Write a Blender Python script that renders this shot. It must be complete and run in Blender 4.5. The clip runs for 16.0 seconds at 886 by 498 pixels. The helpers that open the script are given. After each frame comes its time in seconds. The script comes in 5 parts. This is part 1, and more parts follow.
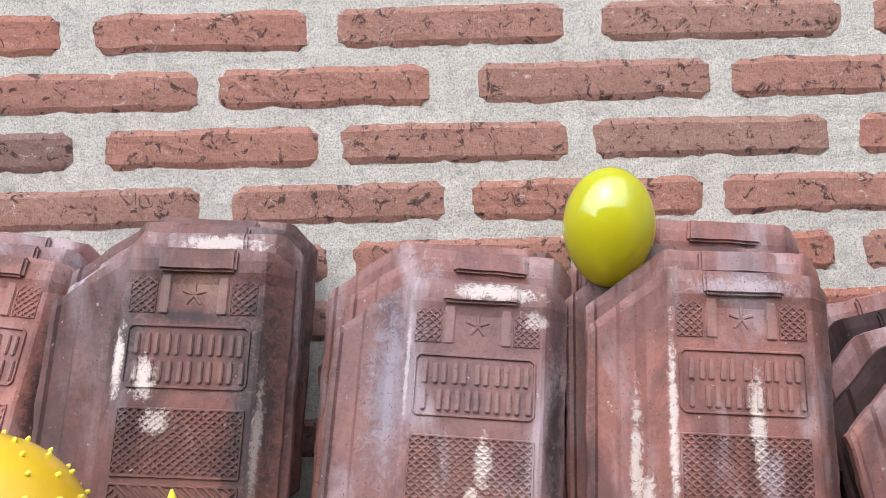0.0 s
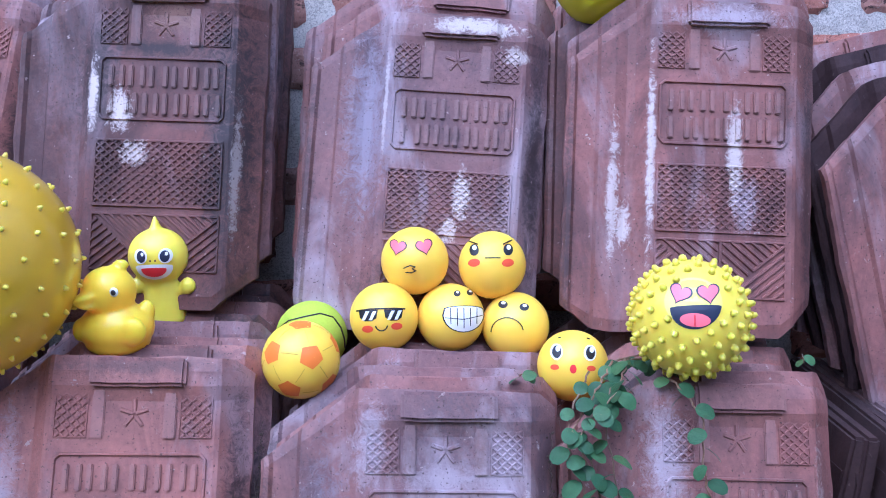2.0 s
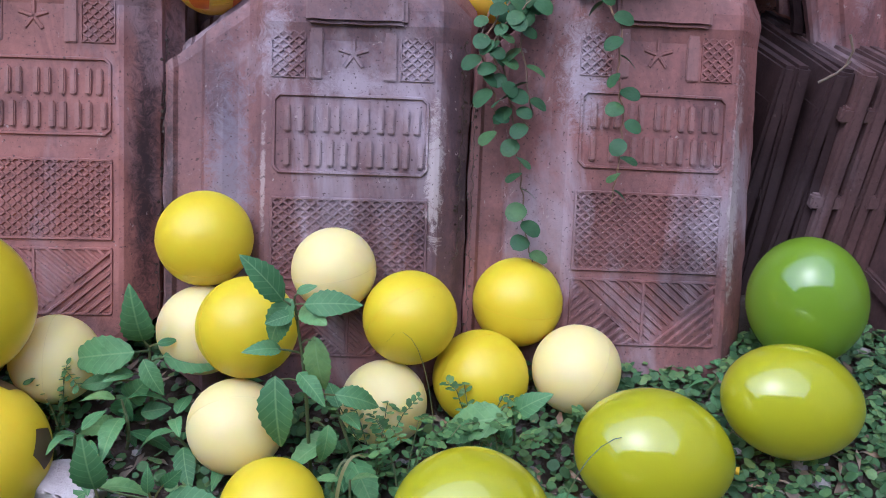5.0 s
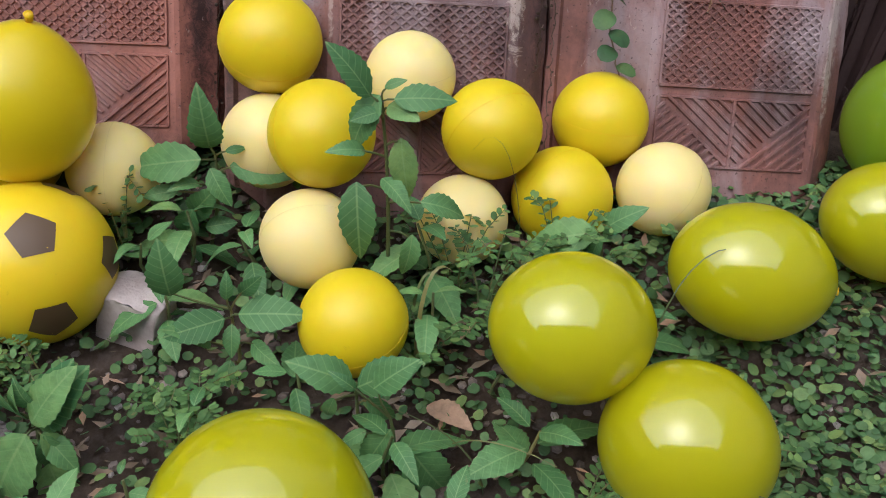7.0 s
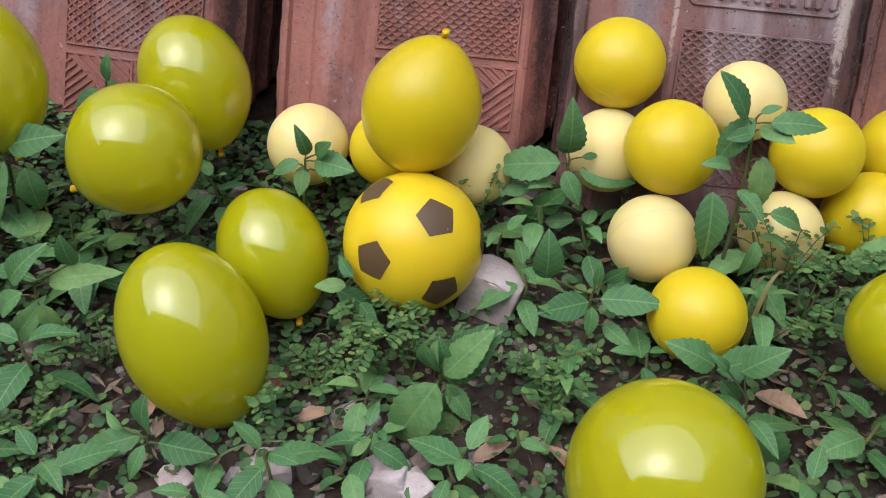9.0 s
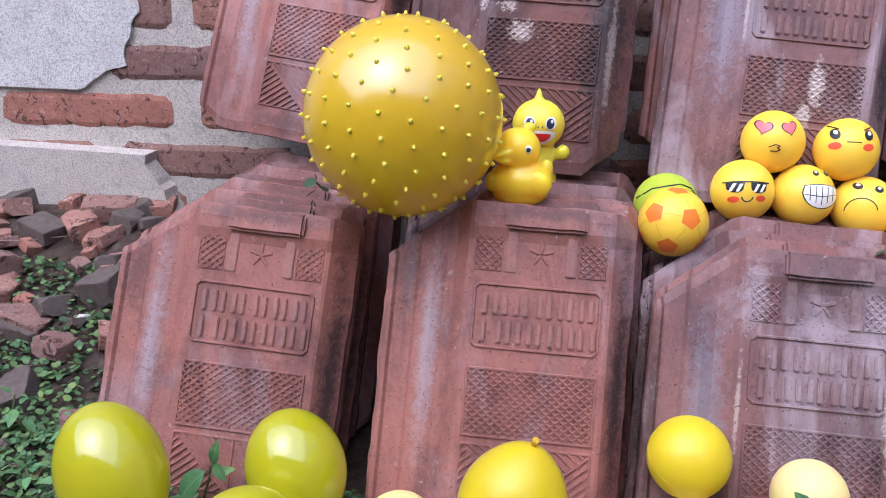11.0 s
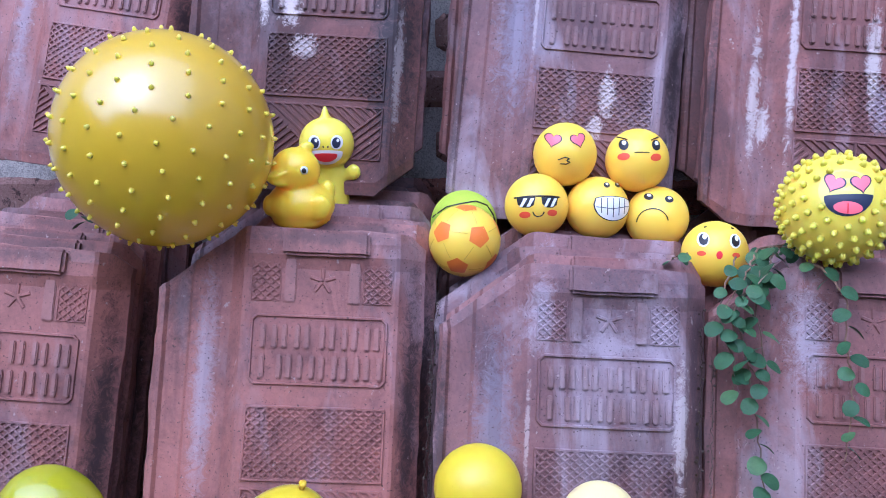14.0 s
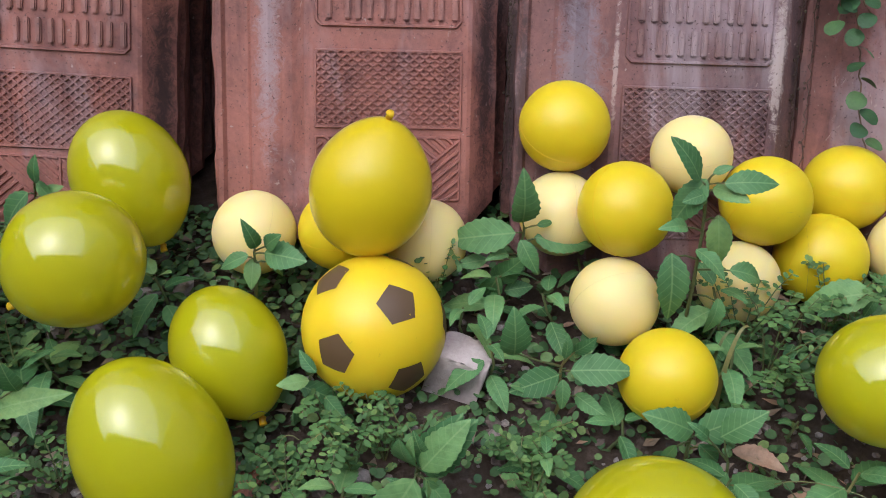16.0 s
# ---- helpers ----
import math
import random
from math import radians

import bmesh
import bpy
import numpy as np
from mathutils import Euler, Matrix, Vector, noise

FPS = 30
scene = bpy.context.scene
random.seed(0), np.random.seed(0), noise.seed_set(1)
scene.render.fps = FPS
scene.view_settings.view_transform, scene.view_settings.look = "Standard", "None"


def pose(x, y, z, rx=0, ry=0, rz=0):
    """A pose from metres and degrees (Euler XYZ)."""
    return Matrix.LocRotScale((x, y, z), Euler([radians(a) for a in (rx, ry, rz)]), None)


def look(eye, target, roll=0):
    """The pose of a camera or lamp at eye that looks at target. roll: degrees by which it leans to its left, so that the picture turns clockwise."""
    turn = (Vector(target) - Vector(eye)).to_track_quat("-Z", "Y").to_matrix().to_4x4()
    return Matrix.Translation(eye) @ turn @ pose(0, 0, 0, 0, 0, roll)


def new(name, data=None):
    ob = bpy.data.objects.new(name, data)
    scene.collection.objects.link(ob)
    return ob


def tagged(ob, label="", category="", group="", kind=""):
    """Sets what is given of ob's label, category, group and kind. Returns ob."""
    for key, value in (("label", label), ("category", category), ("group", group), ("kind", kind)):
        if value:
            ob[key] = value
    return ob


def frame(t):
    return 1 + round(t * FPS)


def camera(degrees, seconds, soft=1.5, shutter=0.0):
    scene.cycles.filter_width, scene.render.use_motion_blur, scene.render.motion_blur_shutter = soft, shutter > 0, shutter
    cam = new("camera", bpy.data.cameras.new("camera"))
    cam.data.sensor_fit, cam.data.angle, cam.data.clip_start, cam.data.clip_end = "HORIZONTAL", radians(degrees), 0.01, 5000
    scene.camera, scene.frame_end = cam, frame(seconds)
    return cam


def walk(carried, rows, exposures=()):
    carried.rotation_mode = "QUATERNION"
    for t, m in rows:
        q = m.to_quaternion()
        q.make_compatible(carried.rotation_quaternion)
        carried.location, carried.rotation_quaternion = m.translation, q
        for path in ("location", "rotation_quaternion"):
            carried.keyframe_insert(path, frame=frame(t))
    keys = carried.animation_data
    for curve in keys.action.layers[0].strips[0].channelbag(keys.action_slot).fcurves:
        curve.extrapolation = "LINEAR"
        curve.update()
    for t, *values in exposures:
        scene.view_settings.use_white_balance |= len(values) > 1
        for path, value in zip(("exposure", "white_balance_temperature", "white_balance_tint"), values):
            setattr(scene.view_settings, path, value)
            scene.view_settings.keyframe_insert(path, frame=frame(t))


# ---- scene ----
cam = camera(52.8, 16.0, soft=1.0)
METRES, EYE, TILT, LEAN, TURN = 1.0, 0.67, 0.0, 0.5, 0.0
ROWS = [
    (0.0, 0.0, 0.0, 0.0, 0.0, 0.0, -0.0),
    (0.5, 0.0044, 0.0075, -0.0205, 0.0, -2.64, 0.02),
    (1.0, 0.0088, 0.0104, -0.0413, -0.02, -4.85, 0.03),
    (1.5, 0.014, 0.0092, -0.0644, -0.03, -8.32, 0.01),
    (2.0, 0.0191, -0.0049, -0.0792, -0.09, -11.7, -0.02),
    (2.5, 0.0283, -0.023, -0.086, -0.05, -14.38, 0.0),
    (3.0, 0.0412, -0.0448, -0.0935, 0.05, -16.71, -0.02),
    (3.5, 0.0518, -0.0529, -0.111, 0.28, -19.0, -0.03),
    (4.0, 0.0686, -0.0511, -0.1325, 0.33, -21.08, -0.08),
    (4.5, 0.0953, -0.0338, -0.1682, 0.5, -23.71, -0.41),
    (7.0, 0.0387, -0.0173, -0.2646, 1.05, -34.19, -1.35),
    (7.5, 0.0043, -0.037, -0.2606, 2.76, -34.31, -1.6),
    (8.0, -0.0373, -0.0613, -0.2496, 4.34, -34.39, -1.85),
    (8.5, -0.0891, -0.0867, -0.2411, 5.9, -34.33, -1.89),
    (9.0, -0.1395, -0.1078, -0.2298, 8.11, -33.87, -1.87),
    (9.5, -0.1866, -0.1266, -0.2032, 9.55, -32.04, -1.51),
    (10.0, -0.2159, -0.1411, -0.1629, 10.04, -26.11, -1.35),
    (12.5, -0.1549, -0.1026, -0.0707, 4.75, -13.98, -1.27),
    (13.0, -0.1334, -0.0927, -0.0779, 3.59, -13.92, -1.29),
    (13.5, -0.1184, -0.0823, -0.0973, 2.44, -14.53, -1.32),
    (14.0, -0.1056, -0.0768, -0.1116, 1.59, -15.68, -1.25),
    (14.5, -0.1073, -0.0757, -0.1414, 1.38, -19.82, -1.01),
    (15.0, -0.1224, -0.0747, -0.1689, 1.33, -24.4, -0.83),
    (15.5, -0.1428, -0.0744, -0.188, 1.37, -28.4, -0.34),
    (16.0, -0.1611, -0.0742, -0.2043, 1.83, -32.15, 0.1),
]

# the camera's white balance and gain drift on the way
EXPO = [
    (0.0, 1.32, 5750, 5), (0.5, 1.27, 5000, 14), (1.0, 1.26, 4600, 20), (1.5, 1.19, 4320, 18), (3.5, 1.01, 4450, 23), (4.0, 0.91, 4370, 24), (4.5, 0.81, 4570, 21), (7.0, 0.59, 5900, 10), (9.0, 0.64, 5850, 11), (10.0, 0.83, 5550, 23),
    (12.5, 1.06, 5060, 13), (14.5, 0.89, 4370, 23), (15.0, 0.81, 4800, 19), (15.5, 0.77, 5300, 16), (16.0, 0.64, 5700, 12),
]
walk(cam, [(t, pose(0, 0, EYE, TILT, LEAN, TURN) @ pose(METRES * x, METRES * y, METRES * z, 90 + pitch, roll, yaw)) for t, x, y, z, yaw, pitch, roll in ROWS], EXPO)

# ---- light: open sky above added, unseen walls, sun behind thin cloud ----
world = bpy.data.worlds.new("sky")
scene.world = world
world.use_nodes = True
sky = world.node_tree.nodes.new("ShaderNodeTexSky")
sky.sky_type, sky.sun_disc = "NISHITA", False
sky.sun_elevation, sky.sun_rotation = radians(58), radians(208)
sky.air_density, sky.dust_density, sky.ozone_density = 1.0, 4.0, 1.0
world.node_tree.links.new(sky.outputs[0], world.node_tree.nodes["Background"].inputs[0])
world.node_tree.nodes["Background"].inputs[1].default_value = 0.15
sun = new("sun", bpy.data.lights.new("sun", "SUN"))
sun.data.energy, sun.data.angle, sun.data.color = 1.5, radians(98), (1.0, 0.98, 0.95)
sun.matrix_world = look((-1.2, -1.7, 4.6), (0, 0.6, 0.2))


# ---- materials ----
class Mat:
    """A principled material with a few node shortcuts."""

    def __init__(self, name, rough=0.6, metal=0.0, spec=0.5):
        self.m = bpy.data.materials.new(name)
        self.m.use_nodes = True
        self.t = self.m.node_tree
        self.b = self.t.nodes["Principled BSDF"]
        self.b.inputs["Roughness"].default_value = rough
        self.b.inputs["Metallic"].default_value = metal
        self.b.inputs["Specular IOR Level"].default_value = spec
        self.pos = self.t.nodes.new("ShaderNodeNewGeometry").outputs["Position"]
        self.obj = self.t.nodes.new("ShaderNodeTexCoord").outputs["Object"]

    def link(self, a, b):
        self.t.links.new(a, b)

    def noise(self, scale, detail=4.0, rough=0.55, at=None, stretch=None, dist=0.0):
        n = self.t.nodes.new("ShaderNodeTexNoise")
        n.inputs["Scale"].default_value, n.inputs["Detail"].default_value = scale, detail
        n.inputs["Roughness"].default_value, n.inputs["Distortion"].default_value = rough, dist
        at = at or self.pos
        if stretch:
            mp = self.t.nodes.new("ShaderNodeMapping")
            mp.inputs["Scale"].default_value = stretch
            self.link(at, mp.inputs["Vector"])
            at = mp.outputs[0]
        self.link(at, n.inputs["Vector"])
        return n.outputs["Fac"]

    def ramp(self, fac, *stops):
        r = self.t.nodes.new("ShaderNodeValToRGB")
        els = r.color_ramp.elements
        while len(els) < len(stops):
            els.new(0.5)
        for e, (p, c) in zip(els, stops):
            e.position = p
            e.color = (*c, 1) if isinstance(c, tuple) else (c, c, c, 1)
        self.link(fac, r.inputs[0])
        return r.outputs[0]

    def mix(self, fac, a, b, kind="MIX"):
        n = self.t.nodes.new("ShaderNodeMix")
        n.data_type, n.blend_type = "RGBA", kind
        for sock, v in ((n.inputs[0], fac), (n.inputs[6], a), (n.inputs[7], b)):
            if isinstance(v, (int, float)):
                sock.default_value = v
            elif isinstance(v, tuple):
                sock.default_value = (*v, 1)
            else:
                self.link(v, sock)
        return n.outputs[2]

    def random(self):
        return self.t.nodes.new("ShaderNodeObjectInfo").outputs["Random"]

    def island(self):
        return self.t.nodes.new("ShaderNodeNewGeometry").outputs["Random Per Island"]

    def color(self, c):
        if isinstance(c, tuple):
            self.b.inputs["Base Color"].default_value = (*c, 1)
        else:
            self.link(c, self.b.inputs["Base Color"])
        return self

    def bump(self, fac, strength, distance=0.002):
        n = self.t.nodes.new("ShaderNodeBump")
        n.inputs["Strength"].default_value, n.inputs["Distance"].default_value = strength, distance
        self.link(fac, n.inputs["Height"])
        self.link(n.outputs[0], self.b.inputs["Normal"])
        return self


LILAC, CHALK, SOOT_SHADE = (0.40, 0.345, 0.385), (0.60, 0.55, 0.53), (0.022, 0.018, 0.020)


def terracotta(name, base, dark, bloom=0.5, soot=0.4, stains=(), wear=1.0):
    """Fired clay with lilac lime bloom, soot, stains and painted edge shade: (u, v, half width, half height, colour,
    amount) on the tile's face.
    """
    m = Mat(name, rough=0.66, spec=0.4 * wear)
    big = m.noise(7, 4, 0.55)
    c = m.mix(m.ramp(big, (0.35, 0.0), (0.7, 1.0)), base, dark)
    c = m.mix(m.ramp(m.noise(38, 8, 0.78, dist=0.5), (0.45, 0.0), (0.66, 0.58)), c, (base[0] * 0.50, base[1] * 0.55, base[2] * 0.57))
    c = m.mix(m.ramp(m.noise(230, 3, 0.7), (0.40, 0.0), (0.80, 0.28)), c, (base[0] * 1.6, base[1] * 1.6, base[2] * 1.55))
    c = m.mix(m.ramp(m.noise(12, 6, 0.65, stretch=(1.5, 1.0, 0.5), dist=0.7), (0.50, 0.0), (0.66, 0.62)), c, (dark[0] * 0.42, dark[1] * 0.44, dark[2] * 0.52))
    lime = m.ramp(m.noise(8, 6, 0.62, stretch=(1.6, 1.0, 0.45), dist=0.6), (0.52, 0.0), (0.66, bloom))
    c = m.mix(lime, c, LILAC)
    c = m.mix(m.ramp(m.noise(34, 8, 0.8, stretch=(1.8, 1.8, 0.5), dist=1.4), (0.635, 0.0), (0.685, 0.85 * bloom * wear)), c, CHALK)
    if soot:
        c = m.mix(m.ramp(m.noise(8, 6, 0.62, stretch=(1, 1, 0.6), dist=0.4), (0.60 - 0.12 * soot, 0.0), (0.76 - 0.10 * soot, soot)), c, (0.035, 0.028, 0.03))
    warp = m.noise(80, 8, 0.85, dist=1.2)
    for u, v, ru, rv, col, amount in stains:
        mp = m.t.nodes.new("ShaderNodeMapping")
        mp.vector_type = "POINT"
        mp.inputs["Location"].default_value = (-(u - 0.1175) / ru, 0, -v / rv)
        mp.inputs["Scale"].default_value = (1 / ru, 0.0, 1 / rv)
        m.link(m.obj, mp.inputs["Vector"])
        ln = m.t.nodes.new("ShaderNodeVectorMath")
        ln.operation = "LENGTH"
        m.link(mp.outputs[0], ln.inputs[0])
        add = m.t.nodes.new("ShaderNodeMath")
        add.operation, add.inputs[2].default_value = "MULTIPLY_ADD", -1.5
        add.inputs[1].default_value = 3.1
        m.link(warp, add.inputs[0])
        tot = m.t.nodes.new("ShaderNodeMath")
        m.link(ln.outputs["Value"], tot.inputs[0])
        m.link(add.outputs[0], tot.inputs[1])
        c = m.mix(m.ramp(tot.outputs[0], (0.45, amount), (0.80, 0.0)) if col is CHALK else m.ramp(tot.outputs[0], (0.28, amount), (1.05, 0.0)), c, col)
    specks = m.ramp(m.noise(420, 2, 0.5), (0.64, 0.0), (0.72, 0.8))
    c = m.mix(specks, c, (0.06, 0.035, 0.03))
    chips = m.ramp(m.noise(150, 3, 0.6), (0.69, 0.0), (0.73, 0.75 * wear))
    c = m.mix(chips, c, (0.42, 0.34, 0.32))
    worn = m.ramp(m.t.nodes.new("ShaderNodeNewGeometry").outputs["Pointiness"], (0.54, 0.0), (0.70, 0.25 * wear))
    c = m.mix(worn, c, (0.40, 0.29, 0.27))
    m.color(m.mix(1.0, c, (0.94, 0.87, 0.82), "MULTIPLY"))
    m.link(m.ramp(big, (0.3, 0.50), (0.75, 0.80)), m.b.inputs["Roughness"])
    return m.bump(m.noise(260, 6, 0.72), 0.38, 0.0012).m


# dark strips down the sides and foot hold soot plus painted edge shade
CLAY_RED = terracotta("clay_red", (0.345, 0.150, 0.120), (0.23, 0.106, 0.092), 0.42, 0.30, [(0.045, 0.17, 0.012, 0.12, LILAC, 0.7), (0.225, 0.15, 0.012, 0.16, SOOT_SHADE, 0.85), (0.02, 0.24, 0.02, 0.05, SOOT_SHADE, 0.5), (0.15, 0.305, 0.09, 0.010, (0.10, 0.06, 0.06), 0.7), (0.14, 0.02, 0.10, 0.018, (0.09, 0.05, 0.045), 0.7)])
CLAY_MAUVE = terracotta("clay_mauve", (0.29, 0.125, 0.106), (0.175, 0.098, 0.093), 0.65, 0.58,
                        [(0.085, 0.25, 0.022, 0.055, LILAC, 0.95), (0.20, 0.14, 0.03, 0.05, LILAC, 0.5), (0.215, 0.16, 0.008, 0.14, CHALK, 0.5), (0.05, 0.10, 0.015, 0.07, LILAC, 0.5)])
CLAY_GREY = terracotta("clay_grey", (0.25, 0.123, 0.112), (0.15, 0.105, 0.116), 0.85, 0.5,
                       [(0.05, 0.15, 0.022, 0.13, (0.24, 0.215, 0.26), 0.85), (0.077, 0.17, 0.0028, 0.06, CHALK, 0.4), (0.085, 0.27, 0.016, 0.04, LILAC, 0.9), (0.208, 0.18, 0.010, 0.07, CHALK, 0.6), (0.15, 0.245, 0.05, 0.012, LILAC, 0.7),
                        (0.105, 0.07, 0.03, 0.05, (0.26, 0.10, 0.08), 0.7), (0.004, 0.14, 0.010, 0.16, SOOT_SHADE, 0.7), (0.230, 0.12, 0.008, 0.16, SOOT_SHADE, 0.6)])
# soot-blackened clay; on rear tiles it also paints in the gaps' shade
CLAY_SOOT_SHADE = terracotta("clay_soot_shade", (0.20, 0.085, 0.070), (0.075, 0.043, 0.040), 0.3, 0.75,
                       [(0.21, 0.17, 0.035, 0.20, SOOT_SHADE, 0.9), (0.08, 0.22, 0.030, 0.07, SOOT_SHADE, 0.8), (0.14, 0.245, 0.06, 0.010, SOOT_SHADE, 0.8), (0.02, 0.13, 0.03, 0.14, (0.07, 0.04, 0.04), 0.7), (0.105, 0.185, 0.016, 0.030, CHALK, 1.0), (0.078, 0.20, 0.008, 0.05, CHALK, 0.95), (0.12, 0.145, 0.02, 0.018, CHALK, 0.8), (0.15, 0.275, 0.03, 0.02, (0.28, 0.17, 0.13), 0.7), (0.215, 0.13, 0.006, 0.09, CHALK, 0.4)])
CLAY_BLUE = terracotta("clay_blue", (0.24, 0.118, 0.105), (0.14, 0.094, 0.102), 0.75, 0.5,
                       [(0.06, 0.20, 0.028, 0.11, (0.27, 0.245, 0.30), 0.85), (0.077, 0.22, 0.0028, 0.07, CHALK, 0.45), (0.20, 0.275, 0.02, 0.012, CHALK, 0.7), (0.155, 0.135, 0.012, 0.035, CHALK, 0.9), (0.145, 0.10, 0.012, 0.02, CHALK, 0.8), (0.16, 0.30, 0.06, 0.012, CHALK, 0.9), (0.225, 0.17, 0.012, 0.15, SOOT_SHADE, 0.8), (0.10, 0.05, 0.05, 0.03, SOOT_SHADE, 0.6), (0.004, 0.12, 0.008, 0.16, SOOT_SHADE, 0.6)])
CLAY_STREAK = terracotta("clay_streak", (0.27, 0.115, 0.095), (0.17, 0.085, 0.075), 0.5, 0.54,
                         [(0.078, 0.16, 0.006, 0.12, CHALK, 0.8), (0.045, 0.13, 0.008, 0.09, CHALK, 0.7), (0.055, 0.10, 0.010, 0.03, CHALK, 0.8), (0.155, 0.17, 0.010, 0.07, CHALK, 0.8), (0.165, 0.12, 0.015, 0.03, LILAC, 0.8), (0.145, 0.297, 0.06, 0.014, LILAC, 0.9), (0.20, 0.21, 0.012, 0.05, SOOT_SHADE, 0.5), (0.230, 0.15, 0.012, 0.22, SOOT_SHADE, 0.7), (0.004, 0.10, 0.008, 0.18, SOOT_SHADE, 0.7)])
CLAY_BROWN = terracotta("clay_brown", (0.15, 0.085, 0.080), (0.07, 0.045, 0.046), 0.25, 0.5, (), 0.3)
# clay with deep shade put into its near-black colour
CLAY_SHADED = terracotta("clay_shaded", (0.058, 0.036, 0.037), (0.022, 0.016, 0.018), 0.05, 0.6, (), 0.15)


def brick_material():
    m = Mat("brick", rough=0.85, spec=0.25)
    c = m.ramp(m.random(), (0.0, (0.44, 0.175, 0.12)), (0.35, (0.40, 0.20, 0.15)), (0.7, (0.35, 0.205, 0.16)), (1.0, (0.21, 0.135, 0.12)))
    c = m.mix(m.ramp(m.noise(28, 5, 0.65), (0.35, 0.0), (0.7, 0.5)), c, (0.24, 0.115, 0.085))
    c = m.mix(m.ramp(m.noise(60, 5, 0.7), (0.55, 0.0), (0.75, 0.5)), c, (0.42, 0.24, 0.18))
    c = m.mix(m.ramp(m.noise(60, 7, 0.75, dist=0.9), (0.56, 0.0), (0.60, 0.92)), c, (0.05, 0.030, 0.026))
    c = m.mix(m.ramp(m.noise(42, 8, 0.78, stretch=(1, 1, 1.6), dist=1.8), (0.60, 0.0), (0.645, 0.85)), c, (0.58, 0.52, 0.45))
    c = m.mix(m.ramp(m.noise(260, 5, 0.8), (0.5, 0.0), (0.66, 0.7)), c, (0.15, 0.07, 0.055))
    c = m.mix(m.ramp(m.noise(190, 4, 0.7), (0.60, 0.0), (0.70, 0.5)), c, (0.60, 0.42, 0.34))
    return m.color(c).bump(m.noise(110, 8, 0.8), 0.8, 0.0035).m


def mortar_material(name, tone):
    m = Mat(name, rough=0.95, spec=0.15)
    c = m.ramp(m.noise(22, 6, 0.7), (0.3, tuple(v * 0.84 for v in tone)), (0.6, tone))
    c = m.mix(m.ramp(m.noise(430, 4, 0.8), (0.50, 0.0), (0.57, 0.75)), c, tuple(v * 0.42 for v in tone))
    c = m.mix(m.ramp(m.noise(60, 7, 0.8, dist=0.6), (0.52, 0.0), (0.64, 0.6)), c, tuple(v * 0.45 for v in tone))
    c = m.mix(m.ramp(m.noise(300, 5, 0.8), (0.56, 0.0), (0.64, 0.8)), c, tuple(min(0.95, v * 1.15) for v in tone))
    return m.color(c).bump(m.noise(320, 6, 0.8), 0.9, 0.0022).m


BRICK = brick_material()
MORTAR = mortar_material("mortar", (0.66, 0.60, 0.525))
PLASTER = mortar_material("plaster", (0.78, 0.76, 0.72))
RENDERED = mortar_material("added_wall_paint", (0.44, 0.415, 0.37))


def rubber(name, col, second=None, rough=0.38, mottle=0.25, sss=0.6, scuff=0.0):
    m = Mat(name, rough=rough, spec=0.45)
    c = m.mix(m.ramp(m.noise(22, 4, 0.5), (0.35, 0.0), (0.7, mottle)), col, second or tuple(v * 0.85 for v in col))
    if scuff:
        c = m.mix(m.ramp(m.noise(75, 6, 0.75, dist=1.2), (0.66, 0.0), (0.72, scuff)), c, (0.30, 0.22, 0.04))
    m.color(c)
    m.b.inputs["Subsurface Weight"].default_value = sss
    m.b.inputs["Subsurface Radius"].default_value = (1.0, 0.75, 0.12)
    m.b.inputs["Subsurface Scale"].default_value = 0.03
    return m.bump(m.noise(500, 2, 0.5), 0.04, 0.0005).m


TOY_YELLOW = rubber("toy_yellow", (0.95, 0.63, 0.05), (0.93, 0.57, 0.035))
DUCK_YELLOW = rubber("duck_yellow", (0.97, 0.63, 0.02), (0.96, 0.57, 0.015), rough=0.3, sss=0.9)
LIME_YELLOW = rubber("lime_yellow", (0.86, 0.72, 0.05), rough=0.35)
SPIKE_YELLOW = rubber("spike_yellow", (0.90, 0.72, 0.06), rough=0.3)
FACE_PALE = rubber("face_pale", (0.82, 0.70, 0.12), rough=0.3, sss=0.0)
FELT = Mat("tennis_felt", rough=0.95, spec=0.1)
FELT.color(FELT.mix(FELT.ramp(FELT.noise(500, 3, 0.7), (0.3, 0.0), (0.7, 0.5)), (0.50, 0.62, 0.05), (0.36, 0.46, 0.04))).bump(FELT.noise(700, 4, 0.8), 0.6, 0.002)
FELT = FELT.m
BALL_YELLOW = rubber("ball_yellow", (0.66, 0.525, 0.006), (0.65, 0.485, 0.005), rough=0.4, scuff=0.35)
BALL_CREAM = rubber("ball_cream", (0.76, 0.64, 0.28), (0.74, 0.59, 0.20), rough=0.45, scuff=0.25)
SOCCER = rubber("soccer_yellow", (0.78, 0.575, 0.012), (0.76, 0.53, 0.01), rough=0.35, scuff=0.6)
SOCCER_PATCH = rubber("soccer_patch", (0.10, 0.06, 0.03), (0.14, 0.09, 0.04), rough=0.45, sss=0.0)
ORANGE = rubber("orange_patch", (0.80, 0.20, 0.015), rough=0.45, sss=0.0)


